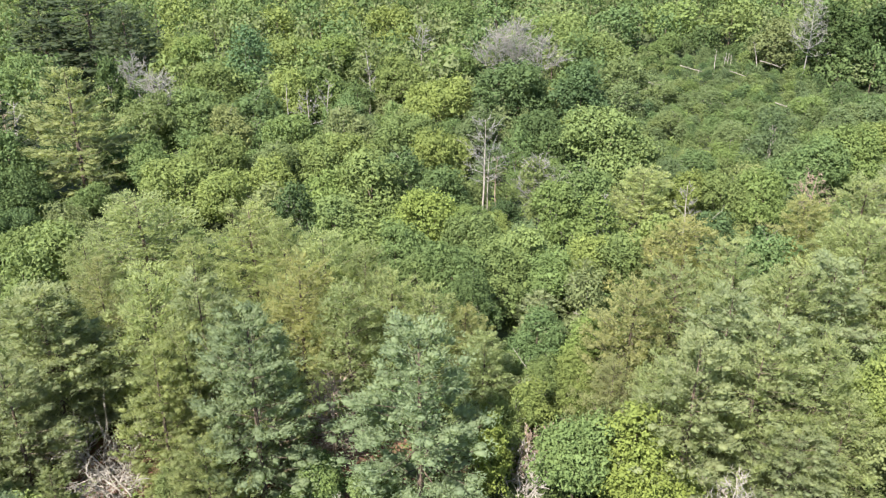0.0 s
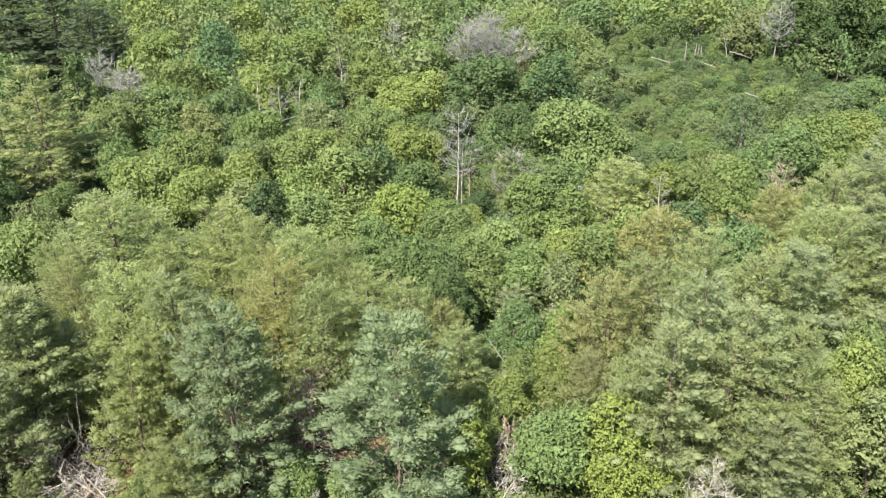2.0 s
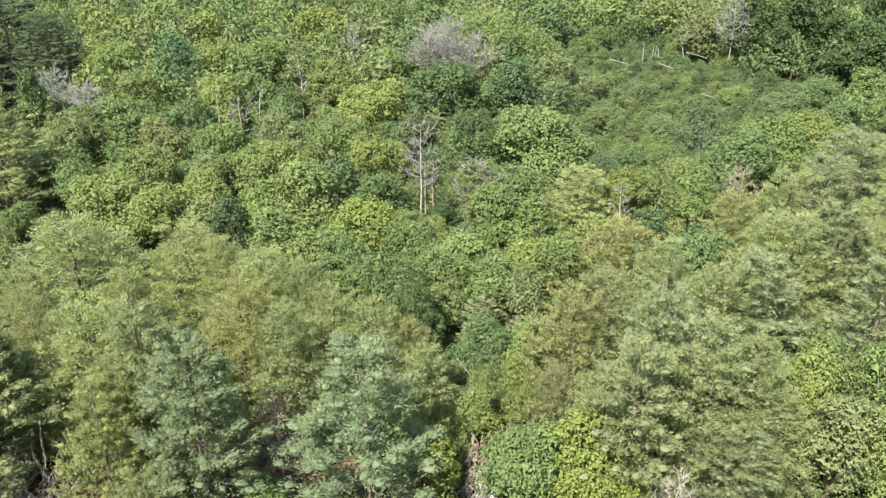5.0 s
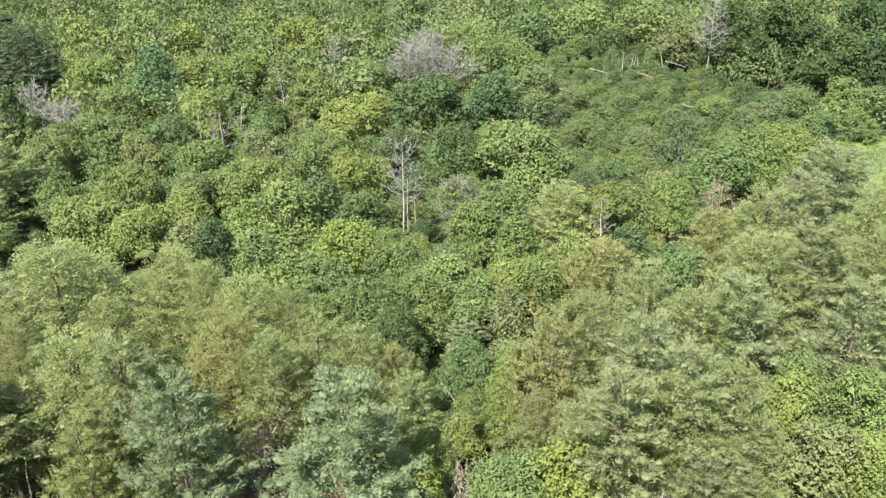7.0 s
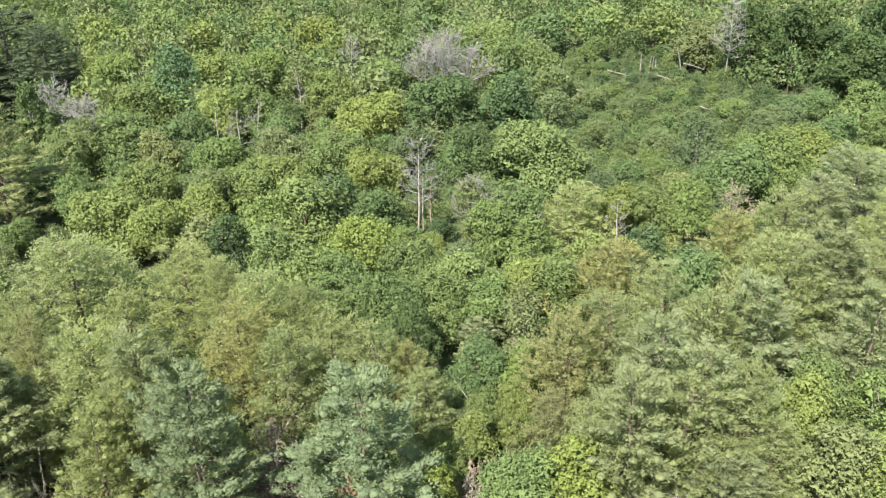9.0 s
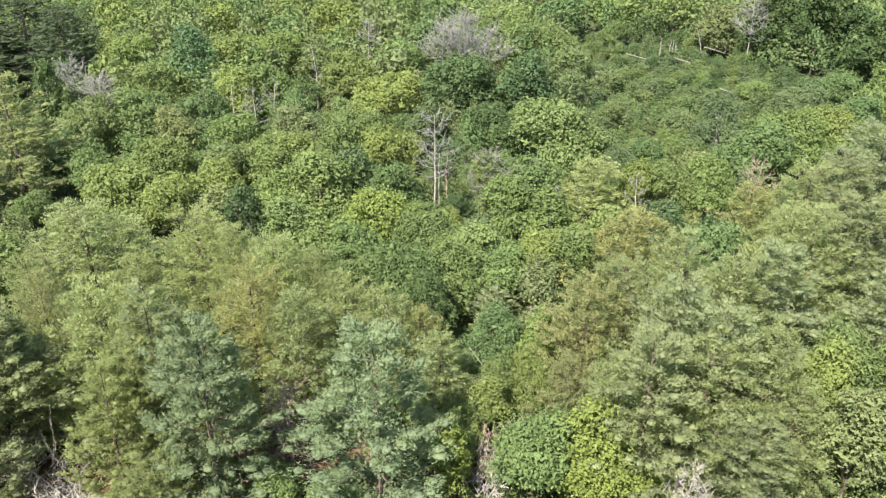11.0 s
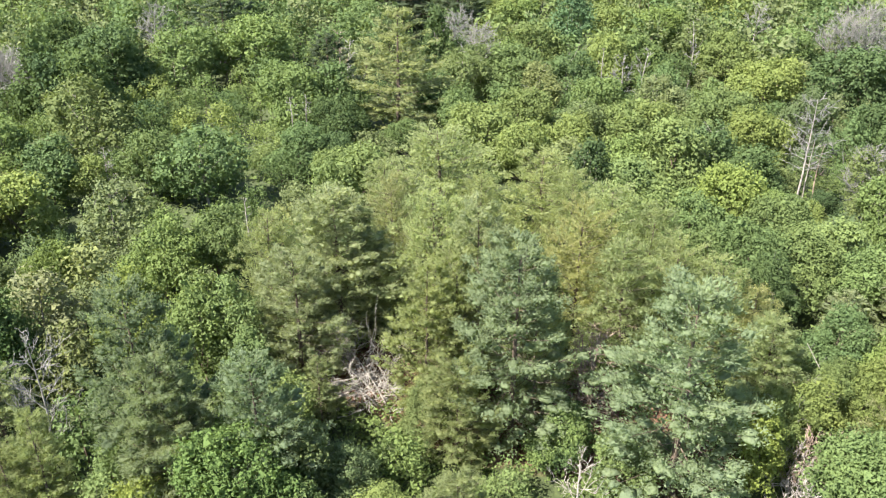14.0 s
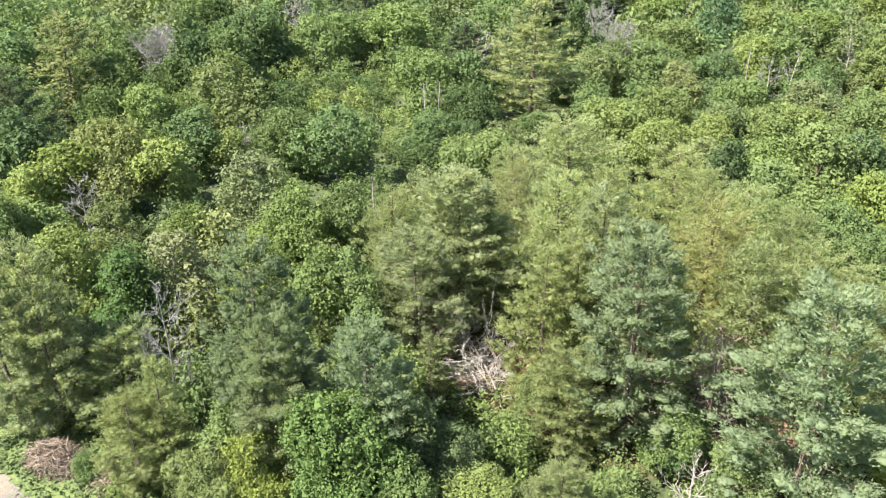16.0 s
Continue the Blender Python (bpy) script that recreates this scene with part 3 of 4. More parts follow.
plant("birch", "grey", -21.4, 105.6, 8, 4.3)
plant("maple", "bright", -16.6, 107.9, 8, 4.0)
plant("maple", "bright", -30.8, 108.0, 8, 4.0)
plant("maple", "bright", -8.0, 146.1, 9, 4.8)
plant("maple", "mid", 1.8, 154.0, 9, 5.0)
plant("maple", "mid", -20.4, 137.7, 9, 5.0)
plant("maple", "bright", -25.3, 134.1, 9, 4.4)
plant("birch", "grey", 31.6, 145.8, 9, 5.2)
plant("maple", "mid", 46.6, 179.0, 5.5, 5.8)
plant("maple", "dark", 55.3, 181.5, 6.5, 6.4)
plant("maple", "dark", 65.5, 179.6, 5.5, 5.8)
plant("maple", "bright", 30.7, 163.1, 9, 5.3)
plant("birch", "grey", 29.0, 135.9, 7, 4.5)
plant("birch", "grey", 38.9, 145.8, 5, 5.3)
plant("birch", "grey", 35.8, 128.6, 5, 4.3)
plant("birch", "grey", 45.4, 140.7, 4.5, 5.1)
plant("maple", "olive", 65.0, 168.3, 11, 4.2)
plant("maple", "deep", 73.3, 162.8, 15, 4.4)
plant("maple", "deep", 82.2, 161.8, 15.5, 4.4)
plant("birch", "dark", 69.1, 143.8, 5.5, 3.2)
plant("ash", "mid", 61.8, 138.9, 5, 5.1)
plant("birch", "grey", 66.7, 134.9, 5, 4.9)
plant("birch", "grey", 47.6, 117.3, 8, 4.0)
plant("birch", "grey", 43.9, 123.5, 5, 4.2)
plant("maple", "mid", 47.9, 104.9, 8.5, 4.9)
plant("maple", "mid", 54.8, 106.8, 9, 4.7)
plant("ash", "mid", 34.4, 110.0, 5.5, 3.8)
plant("birch", "grey", 29.6, 105.6, 5, 3.0)
plant("maple", "bright", 33.8, 95.9, 7, 3.4)
plant("maple", "bright", 29.2, 95.2, 7.5, 2.4)
plant("maple", "mid", 38.1, 94.7, 7.5, 3.3)
plant("ash", "dark", 28.2, 81.5, 8, 2.9)
plant("ash", "mid", 16.5, 82.3, 8, 2.9)
plant("maple", "bright", 17.7, 73.5, 8, 3.2)
plant("maple", "bright", 14.1, 74.4, 7.5, 2.7)
plant("maple", "bright", 22.8, 81.1, 8, 2.4)
plant("maple", "lime", -72.3, 49.7, 9, 3.7)
plant("maple", "olive", -69.1, 53.6, 9.5, 4.3)
plant("maple", "bright", -65.2, 55.7, 9, 3.5)
plant("ash", "grey", -77.2, 78.2, 9.5, 7.3)
plant("pine", "moss", -99.8, 72.4, 14, 5.4)
plant("ash", "mid", -98.0, 76.3, 8.5, 4.1)
plant("maple", "dark", -90.1, 98.9, 13, 6.4)
# crown darkened to carry the shadow of the gap beside it
plant("maple", "deep", -100.3, 97.6, 13, 5.8)
plant("ash", "mid", -85.6, 107.0, 11, 5.5)
plant("ash", "mid", -78.8, 119.8, 11.5, 7.9)
plant("ash", "mid", -83.7, 117.1, 10, 5.0)
plant("pine", "deep", -88.0, 124.0, 17, 6.0)
plant("ash", "mid", -55.2, 71.7, 9, 5.5)
plant("ash", "bright", -61.9, 71.1, 8, 3.7)
plant("maple", "mid", -59.3, 98.3, 10, 5.1)
plant("birch", "olive", -54.8, 57.1, 8.5, 3.4)
plant("maple", "lime", -54.5, 49.1, 6.5, 2.5)
plant("maple", "mid", -45.5, 52.1, 8.5, 3.2)
plant("maple", "bright", -43.0, 56.3, 8.5, 2.7)
plant("pine", "olive", -34.0, 51.0, 11, 3.4)
plant("maple", "bright", -70.8, 46.1, 8, 3.1)
plant("maple", "bright", -65.2, 41.2, 7.5, 3.1)
plant("birch", "grey", -59.8, 45.1, 7.5, 2.7)
plant("maple", "bright", -55.6, 37.4, 8.5, 3.4)
plant("maple", "green", -48.0, 36.1, 9.5, 2.6)
plant("birch", "gold", -47.2, 40.7, 9.5, 2.7)
plant("maple", "lime", -42.0, 43.7, 9, 2.5)
plant("pine", "blue", -31.4, 32.6, 15.5, 3.7)
plant("pine", "grey", -46.1, 28.1, 14, 3.1)
plant("pine", "olive", -41.8, 31.1, 7.6, 3.3)
plant("ash", "olive", -47.7, 30.6, 9.5, 2.0)
plant("pine", "blue", -24.0, 33.3, 12, 3.4)
plant("maple", "mid", -34.7, 42.6, 9.5, 2.1)
plant("maple", "green", -23.9, 30.9, 8.4, 4.1)
plant("maple", "lime", -28.6, 28.2, 6, 1.9)
plant("ash", "grey", -21.4, 35.2, 7.5, 1.9)
plant("ash", "grey", -31.3, 26.7, 4.5, 2.8)
plant("maple", "bright", -31.9, 29.7, 6, 1.7)
plant("pine", "olive", -36.6, 26.6, 7, 2.6)
plant("pine", "olive", -35.5, 27.9, 9, 2.2)
plant("pine", "grey", -27.8, 31.6, 9, 2.9)
plant("pine", "dark", -29.1, 31.6, 12, 3.1)
plant("pine", "grey", -28.8, 52.3, 13, 4.8)
plant("maple", "mid", -8.7, 44.1, 5.5, 1.8)
plant("maple", "mid", -29.2, 40.3, 8, 2.0)
plant("maple", "mid", -79.9, 68.2, 8.5, 3.3)
plant("maple", "mid", -110.6, 72.6, 10, 3.8)
plant("maple", "mid", -108.0, 88.3, 9, 3.8)
plant("maple", "mid", -69.3, 64.0, 8, 3.3)
plant("maple", "bright", -66.0, 66.2, 6, 2.5)
plant("maple", "mid", -51.0, 84.7, 6, 3.9)
plant("maple", "bright", -43.1, 80.2, 6, 3.1)
plant("pine", "olive", -15.3, 42.7, 8, 2.7)
plant("ash", "bright", -25.2, 38.3, 7, 1.9)
plant("maple", "bright", -32.2, 43.4, 10, 1.9)
plant("ash", "bright", -16.1, 33.9, 5, 2.1)
plant("ash", "grey", -19.6, 35.6, 5, 1.8)
plant("pine", "olive", -12.4, 35.6, 5.5, 2.4)
plant("maple", "mid", -20.6, 31.2, 5, 2.0)
plant("maple", "bright", 32.7, 52.2, 9.5, 3.1)
plant("maple", "olive", 30.9, 44.4, 9.5, 2.6)
plant("pine", "grey", 38.9, 55.0, 13.5, 4.5)
plant("pine", "grey", 56.6, 91.1, 12.5, 5.6)
plant("pine", "grey", 48.9, 84.0, 12, 4.9)
plant("ash", "mid", 37.1, 49.4, 10, 2.4)
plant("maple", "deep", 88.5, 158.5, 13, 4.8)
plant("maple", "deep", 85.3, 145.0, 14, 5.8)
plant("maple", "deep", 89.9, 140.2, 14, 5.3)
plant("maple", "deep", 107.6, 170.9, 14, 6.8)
plant("maple", "mid", 75.7, 136.0, 7, 5.2)
plant("maple", "mid", 84.7, 138.0, 7.5, 5.3)
plant("maple", "mid", 88.5, 134.0, 7, 4.7)
plant("ash", "mid", 74.8, 127.3, 6, 4.9)
plant("ash", "mid", 82.1, 127.9, 5, 4.6)
plant("ash", "mid", 71.0, 139.6, 5, 5.3)
plant("birch", "grey", 63.2, 131.0, 5, 4.6)
plant("maple", "bright", 62.6, 112.8, 7.5, 4.4)
plant("pine", "grey", 42.1, 67.6, 12.5, 4.7)
plant("pine", "olive", 37.4, 66.7, 12, 4.6)
plant("pine", "grey", -47.5, 26.1, 13, 3.1)
plant("maple", "dark", -51.7, 96.0, 7, 3.4)
plant("maple", "mid", -55.1, 102.8, 10, 3.2)
plant("maple", "dark", -47.8, 88.1, 5, 3.1)
plant("maple", "mid", -43.9, 97.5, 4.5, 2.8)
plant("maple", "mid", -46.7, 157.4, 10, 4.6)
plant("maple", "bright", -37.8, 141.1, 9, 4.6)
plant("maple", "bright", -27.5, 160.0, 9.5, 5.2)
plant("maple", "bright", -34.7, 183.6, 10, 5.9)
plant("maple", "bright", -45.6, 185.0, 10, 5.9)
plant("maple", "bright", -54.7, 183.6, 10, 5.9)
plant("maple", "bright", -22.3, 189.4, 10, 6.0)
plant("maple", "bright", -9.6, 179.7, 10, 5.7)
plant("maple", "mid", 2.0, 181.3, 10, 5.8)
plant("maple", "bright", 24.7, 175.2, 10, 5.6)
plant("maple", "mid", 37.8, 185.0, 10, 5.9)
plant("maple", "mid", 51.1, 190.3, 10, 6.1)
plant("maple", "bright", 62.1, 186.3, 10, 5.9)
plant("maple", "bright", -12.1, 107.9, 8, 3.7)
plant("maple", "mid", -21.1, 117.9, 8, 4.0)
plant("maple", "bright", -22.0, 100.4, 7.5, 3.5)
plant("maple", "bright", -0.2, 110.4, 8, 3.8)
plant("maple", "mid", 0.4, 97.5, 7, 3.0)
plant("maple", "bright", -8.1, 78.8, 7.5, 2.8)
plant("maple", "mid", -14.3, 95.6, 7.5, 3.0)
plant("pine", "olive", 56.3, 81.7, 11, 4.4)
plant("pine", "olive", 48.8, 68.7, 11, 4.2)
plant("maple", "bright", 34.4, 44.4, 8, 3.0)
plant("ash", "grey", 69.3, 133.9, 5.5, 3.0)
# pine added left of the shelf pine, its dark needles standing in for shade
plant("pine", "deep", -60.0, 109.3, 12, 4.9)
plant("maple", "dark", -87.5, 86.0, 11, 3.8)
plant("maple", "dark", -78.5, 49.4, 11, 3.0)
plant("pine", "deep", -87.3, 55.6, 12, 4.0)
plant("maple", "dark", -83.6, 87.0, 12, 3.8)
# fills a shaded gap between crowns; the gloom is put into its leaf colour
plant("maple", "deep", -90.8, 86.0, 13, 3.5)
plant("maple", "dark", -47.4, 37.5, 9, 2.2)
plant("maple", "bright", -64.4, 38.6, 9, 2.7)
plant("maple", "mid", -60.8, 34.4, 9, 2.6)

# ---- the trees between them ----
OPEN = [(5.2, 93.5, 3.5), (8.5, 97, 3.0), (-49, 115, 4.0), (-60, 111, 4.5), (-44, 100, 3.0), (53, 160, 5.0), (58, 163, 5.0), (49, 117, 4.0), (48.5, 100, 2.5), (77, 156, 5.5), (-48, 127, 3.0), (-31, 132, 3.0), (-58, 93, 4.0), (-93, 103, 4.0), (-67, 51, 3.5), (-96, 80, 4.0), (-99, 61, 5.0), (-36.6, 43.3, 3.0), (-46.7, 29, 3.5), (-5.5, 57, 2.0), (-24, 48, 5.0), (-21, 42.5, 3.0), (-8.2, 49.5, 3.5), (-41, 93, 3.0), (5.5, 99, 3.0), (-45, 101, 3.0), (7.5, 63, 3.0), (-45, 22, 10.0), (2, 20, 22)]


def in_meadow(x, y):
    return x > 52 + 0.42 * (y - 70) and y < 128 + 0.2 * (x - 80)


for n in range(4600):
    a, far = radians(dice.uniform(-37, 60)), math.sqrt(dice.uniform(36 ** 2, 147 ** 2))
    x, y = -far * math.sin(a), far * math.cos(a)
    if in_meadow(x, y) or any(math.hypot(x - p, y - q) < r for p, q, r in OPEN):
        continue
    if far < 46 or y < 26:
        kind, h, r = dice.choice(("maple", "ash")), dice.uniform(2.5, 4), dice.uniform(1.6, 2.4)
    elif far < 72:
        kind, h, r = dice.choice(("pine", "pine", "maple", "ash")), dice.uniform(4, 7), dice.uniform(1.9, 2.6)
    else:
        kind, h, r = dice.choice(("maple", "ash", "birch")), dice.uniform(2.2, 4.8) if far < 110 else dice.uniform(3, 6.5), dice.uniform(2.1, 3.4)
    low = 24 < x < 64 and 112 < y < 180 and x > 0.2 * y
    if low:
        kind, h, r = dice.choice(("birch", "ash")), dice.uniform(1.8, 4.4), dice.uniform(1.2, 2.0)
    if not clear(x, y, r):
        continue
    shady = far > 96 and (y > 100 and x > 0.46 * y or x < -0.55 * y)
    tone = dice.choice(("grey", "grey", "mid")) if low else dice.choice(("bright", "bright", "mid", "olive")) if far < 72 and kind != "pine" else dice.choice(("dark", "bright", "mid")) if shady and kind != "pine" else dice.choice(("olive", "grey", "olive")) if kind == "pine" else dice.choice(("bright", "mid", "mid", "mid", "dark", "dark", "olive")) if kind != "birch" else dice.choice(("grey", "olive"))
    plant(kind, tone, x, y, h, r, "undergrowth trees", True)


# low scrub over the old clearing, with room for the fallen trunks
for n in range(1500):
    x, y = dice.uniform(24, 70), dice.uniform(112, 182)
    if x < 0.2 * y or in_meadow(x, y) or any(math.hypot(x - p, y - q) < 1.8 for p, q in ((53, 162), (55.5, 162), (49.5, 164), (57.5, 162), (60.5, 151))):
        continue
    h, r = dice.uniform(1.3, 3.8), dice.uniform(1.0, 1.8)
    if clear(x, y, 0.8 * r):
        plant(dice.choice(("birch", "ash", "maple")), dice.choice(("grey", "grey", "mid", "dark")), x, y, h, r, "scrub of the clearing", True)


def far_woods():
    """The woods past the trees that can be told apart: many small lobed crowns in one mesh."""
    wooden, stands = Shape(), [Shape() for _ in range(4)]
    rng = np.random.default_rng(50)
    crowns = []
    for v in range(7):
        for me in broadleaf(9, 3.2, 0.05, 3, 1.9, 10, 0.45, 400 + v, foliage_=LEAF_FAR, limbs=False, inside=4)[1:]:
            flat = np.empty(3 * len(me.vertices))
            me.vertices.foreach_get("co", flat)
            crowns.append((flat.reshape(-1, 3), np.array([f.vertices[:] for f in me.polygons])))
            bpy.data.meshes.remove(me)
    for _ in range(1500):
        a, far = math.radians(rng.uniform(-38, 62)), math.sqrt(rng.uniform(140 ** 2, 272 ** 2))
        x, y = -far * math.sin(a), far * math.cos(a)
        if in_meadow(x, y) or not clear(x, y, 0.6) or (24 < x < 70 and 0.2 * y < x and y < 182):
            continue
        h, r, turn = rng.uniform(6, 11), rng.uniform(2.4, 4.0), rng.uniform(0, 6.28)
        p, faces = crowns[rng.integers(7)]
        p = p * (r / 3.2, r / 3.2, h / 9)
        p = p @ np.array([(math.cos(turn), math.sin(turn), 0), (-math.sin(turn), math.cos(turn), 0), (0, 0, 1)])
        stands[rng.integers(4)].put(p + (x, y, ground_z(x, y)), faces)
        wooden.tube(np.array([(x, y, ground_z(x, y) - 0.4), (x, y, ground_z(x, y) + h * 0.6)]), (0.16, 0.07), 4)
    thing = tagged(new("far_woods"), "far hillside of mixed green broad-leaved woods", "trees", kind="stuff")
    tagged(new("trunks", wooden.mesh("trunks", BARK)), kind="stuff").parent = thing
    for stand, tone in zip(stands, ("bright", "olive", "mid", "dark")):
        ob = tagged(new("crowns", stand.mesh("crowns", LEAF_FAR, True)), kind="stuff")
        ob.parent = thing
        ob.color = (*LEAVES[tone], 1)


far_woods()

# ---- single trees that close the edges of the maples and the pines ----
plant("maple", "green", 77.6, 161.6, 12, 2.4)
plant("maple", "deep", 86.4, 166, 16, 5)
plant("maple", "deep", 77.2, 158.6, 10, 3.6)
plant("maple", "lime", 14.3, 42.4, 7.0, 3.0)


# ---- dead trees, fallen logs and brush ----
def snag(x, y, height, spread, limbs, label, seed, wood=DEAD, base=0.3, twigs=5, tilt=(0, 0), thick=None, rise=0.8, name="dead_tree", group="dead trees", lift=0.0):
    """A dead tree standing or leaning on the ground."""
    thing = new(name)
    thing.matrix_world = pose(x, y, ground_z(x, y) + lift, tilt[0], tilt[1], 0)
    far = math.hypot(x, y)
    for name_, me in zip(("trunk", "bare_crown"), bare_tree(height, spread, limbs, seed, wood, base, twigs, thick, rise, 1.0 if far < 75 else 1.15 if far < 112 else 1.6)):
        ob = new(name_, me)
        ob.parent = thing
    return tagged(thing, label, "dead tree", group)


snag(5.1, 98.6, 12.5, 3.2, 26, "bleached grey standing dead tree with bare forked limbs", 1, rise=0.55, base=0.35, twigs=9, thick=0.15)
snag(5.8, 99.9, 8.0, 1.2, 8, "thin pale dead stem beside a taller snag", 2, base=0.4, twigs=3, thick=0.09)
snag(7.0, 101.2, 7.0, 1.4, 8, "thin dark dead stem in a shaded gap", 21, DUSKY, base=0.4, twigs=3, thick=0.1)
snag(-4.3, 163.0, 10.0, 3.2, 16, "grey forked dead tree without leaves", 3, base=0.45, twigs=8, rise=1.3)
snag(-12.4, 141.8, 10.5, 1.6, 12, "slim grey dying tree with fine twigs", 4, base=0.3, twigs=5)
snag(-20.6, 128.6, 8.0, 2.2, 14, "pale grey bare dead tree among leafy crowns", 5, base=0.3, twigs=6, rise=1.3)
snag(-18.0, 131.8, 8.0, 1.8, 10, "pale grey bare dead tree among leafy crowns", 6, base=0.4, twigs=5, rise=1.4)
snag(-23.8, 128.1, 9.0, 0.8, 8, "thin white dead stem", 7, base=0.5, twigs=2)
snag(13.4, 155.5, 11.5, 6.2, 40, "wide grey leafless crown of a dead tree", 8, TWIGS, base=0.45, twigs=14, rise=0.9)
snag(9.5, 152.0, 11.0, 4.4, 26, "wide grey leafless crown of a dead tree", 81, TWIGS, base=0.45, twigs=12, rise=0.9)
snag(17.2, 152.3, 10.5, 4.4, 26, "wide grey leafless crown of a dead tree", 82, TWIGS, base=0.45, twigs=12, rise=0.9)
snag(-50.6, 138.6, 10.0, 3.8, 26, "grey dead tree with drooping bare limbs", 9, TWIGS, base=0.5, twigs=9)
snag(-43.5, 130.1, 9.8, 4.2, 30, "grey dead tree with drooping bare limbs", 10, TWIGS, base=0.5, twigs=10)
snag(68.4, 160.6, 16.0, 3.6, 36, "tall pale standing dead birch", 11, TWIGS, base=0.35, twigs=10, thick=0.15)
for i, (x, y) in enumerate(((53.5, 166.7), (55.1, 166.6), (56.0, 166.9), (56.6, 166.5))):
    snag(x, y, 5.0 - 0.3 * i, 0.7, 5, "bare grey pole of a dead sapling", 12 + i, base=0.6, twigs=2, thick=0.13)
snag(62.0, 165.8, 7.0, 0.9, 5, "leaning bare pole of a dead sapling", 16, base=0.6, twigs=2, tilt=(0, -14), thick=0.12)
snag(47.4, 118.6, 6.0, 1.2, 6, "thin pale leaning dead stem", 17, base=0.5, twigs=3, tilt=(0, 8), thick=0.11)
snag(48.3, 118.6, 6.5, 1.0, 6, "thin pale dead stem", 18, base=0.5, twigs=3, tilt=(0, -5), thick=0.11)
snag(27.4, 87.8, 8.3, 1.8, 12, "small grey dead tree among green crowns", 19, base=0.5, twigs=6, rise=1.3)
snag(17.5, 84.2, 8.3, 1.8, 14, "small grey dead tree among green crowns", 20, base=0.45, twigs=8)
snag(43.4, 91.7, 8.6, 2.4, 16, "dark grey dead tree with dense twigs", 22, DUSKY, base=0.4, twigs=10)
snag(-62.1, 118.8, 9.5, 1.8, 14, "dark bare dead tree beside a pine", 23, base=0.3, twigs=5, tilt=(0, 4))
snag(-64.7, 121.3, 10.0, 1.6, 14, "dark bare dead tree beside a pine", 24, DUSKY, base=0.3, twigs=6)
snag(-58.8, 113.7, 6.0, 1.6, 8, "leaning bare dead stem beside a pine", 25, base=0.5, twigs=4, tilt=(0, 22))
snag(11.6, 94.2, 8.8, 3.2, 34, "grey-brown half-dead round tree with fine bare twigs", 56, TWIGS, base=0.25, twigs=12, rise=1.1)
# the dead understorey of the near pines
snag(-8.0, 50.4, 7.4, 2.0, 44, "rust-brown dead pine with dense bare branches", 30, DUSKY, base=0.12, twigs=6, rise=0.3, thick=0.15)
snag(-7.7, 49.0, 6.2, 1.7, 30, "rust-brown dead pine with dense bare branches", 54, DUSKY, base=0.12, twigs=6, rise=0.3)
snag(-9.0, 51.6, 6.4, 1.8, 34, "rust-brown dead pine with dense bare branches", 31, DUSKY, base=0.15, twigs=6, rise=0.3)
snag(-17.8, 49.3, 7.5, 1.8, 30, "rust-brown dead pine with dense bare branches", 32, DUSKY, base=0.2, twigs=6, rise=0.3)
snag(-11.7, 48.3, 7.0, 1.7, 24, "rust-brown dead pine with dense bare branches", 33, DUSKY, base=0.2, twigs=5, rise=0.3)
snag(-21.8, 45.9, 6.2, 3.6, 30, "fallen bleached dead tree with a fan of bare branches", 34, base=0.25, twigs=7, tilt=(-24, -56), rise=0.4, thick=0.09)
snag(-22.8, 46.5, 6.0, 3.4, 22, "fallen bleached dead tree with a fan of bare branches", 35, base=0.2, twigs=7, tilt=(-16, -66), rise=0.35, thick=0.075)
snag(-21.8, 45.4, 4.5, 2.4, 20, "bleached dead branches piled below the pines", 36, base=0.1, twigs=7, tilt=(25, -20), rise=0.6)
snag(18.6, 41.4, 6.2, 2.2, 34, "bleached dead bush at the edge of the pines", 37, base=0.1, twigs=7, rise=0.8)
for i, (x, y, h) in enumerate(((5.3, 46.5, 4.2), (5.8, 48.0, 4.6), (5.4, 44.9, 4.0), (6.1, 49.8, 4.4), (5.2, 48.6, 3.8))):
    snag(x, y, h, 1.2, 26, "tan dead bush with tangled twigs beside a maple", 38 + i, DUSKY if i % 2 else DEAD, base=0.1, twigs=7, tilt=(dice.uniform(-12, 12), dice.uniform(0, 28)), thick=0.05, rise=1.6, lift=-0.1)
snag(5.0, 55.1, 4.0, 1.8, 14, "grey leaning dead sapling", 43, base=0.2, twigs=5, thick=0.05, rise=1.4, tilt=(0, 30))
snag(-38.9, 31.6, 10.6, 2.3, 24, "white bare dead tree beside dark pines", 44, TWIGS, base=0.2, twigs=9, thick=0.12, rise=1.6)
snag(-47.2, 30.7, 8.5, 2.0, 20, "grey half-dead tree with bare limbs", 45, base=0.3, twigs=8, tilt=(0, -6))
snag(-99.6, 88.9, 9.0, 5.2, 50, "grey leafless round crown of a dead tree", 46, TWIGS, base=0.4, twigs=14)
snag(-95.4, 116.5, 12.0, 4.2, 24, "grey leafless crown of a tall dead tree", 47, TWIGS, base=0.5, twigs=10)
snag(-56.7, 92.4, 7.0, 1.4, 8, "thin pale trunk at a clearing's edge", 48, base=0.6, twigs=3)
snag(-55.7, 94.5, 7.0, 1.4, 8, "thin pale trunk at a clearing's edge", 49, base=0.6, twigs=3)
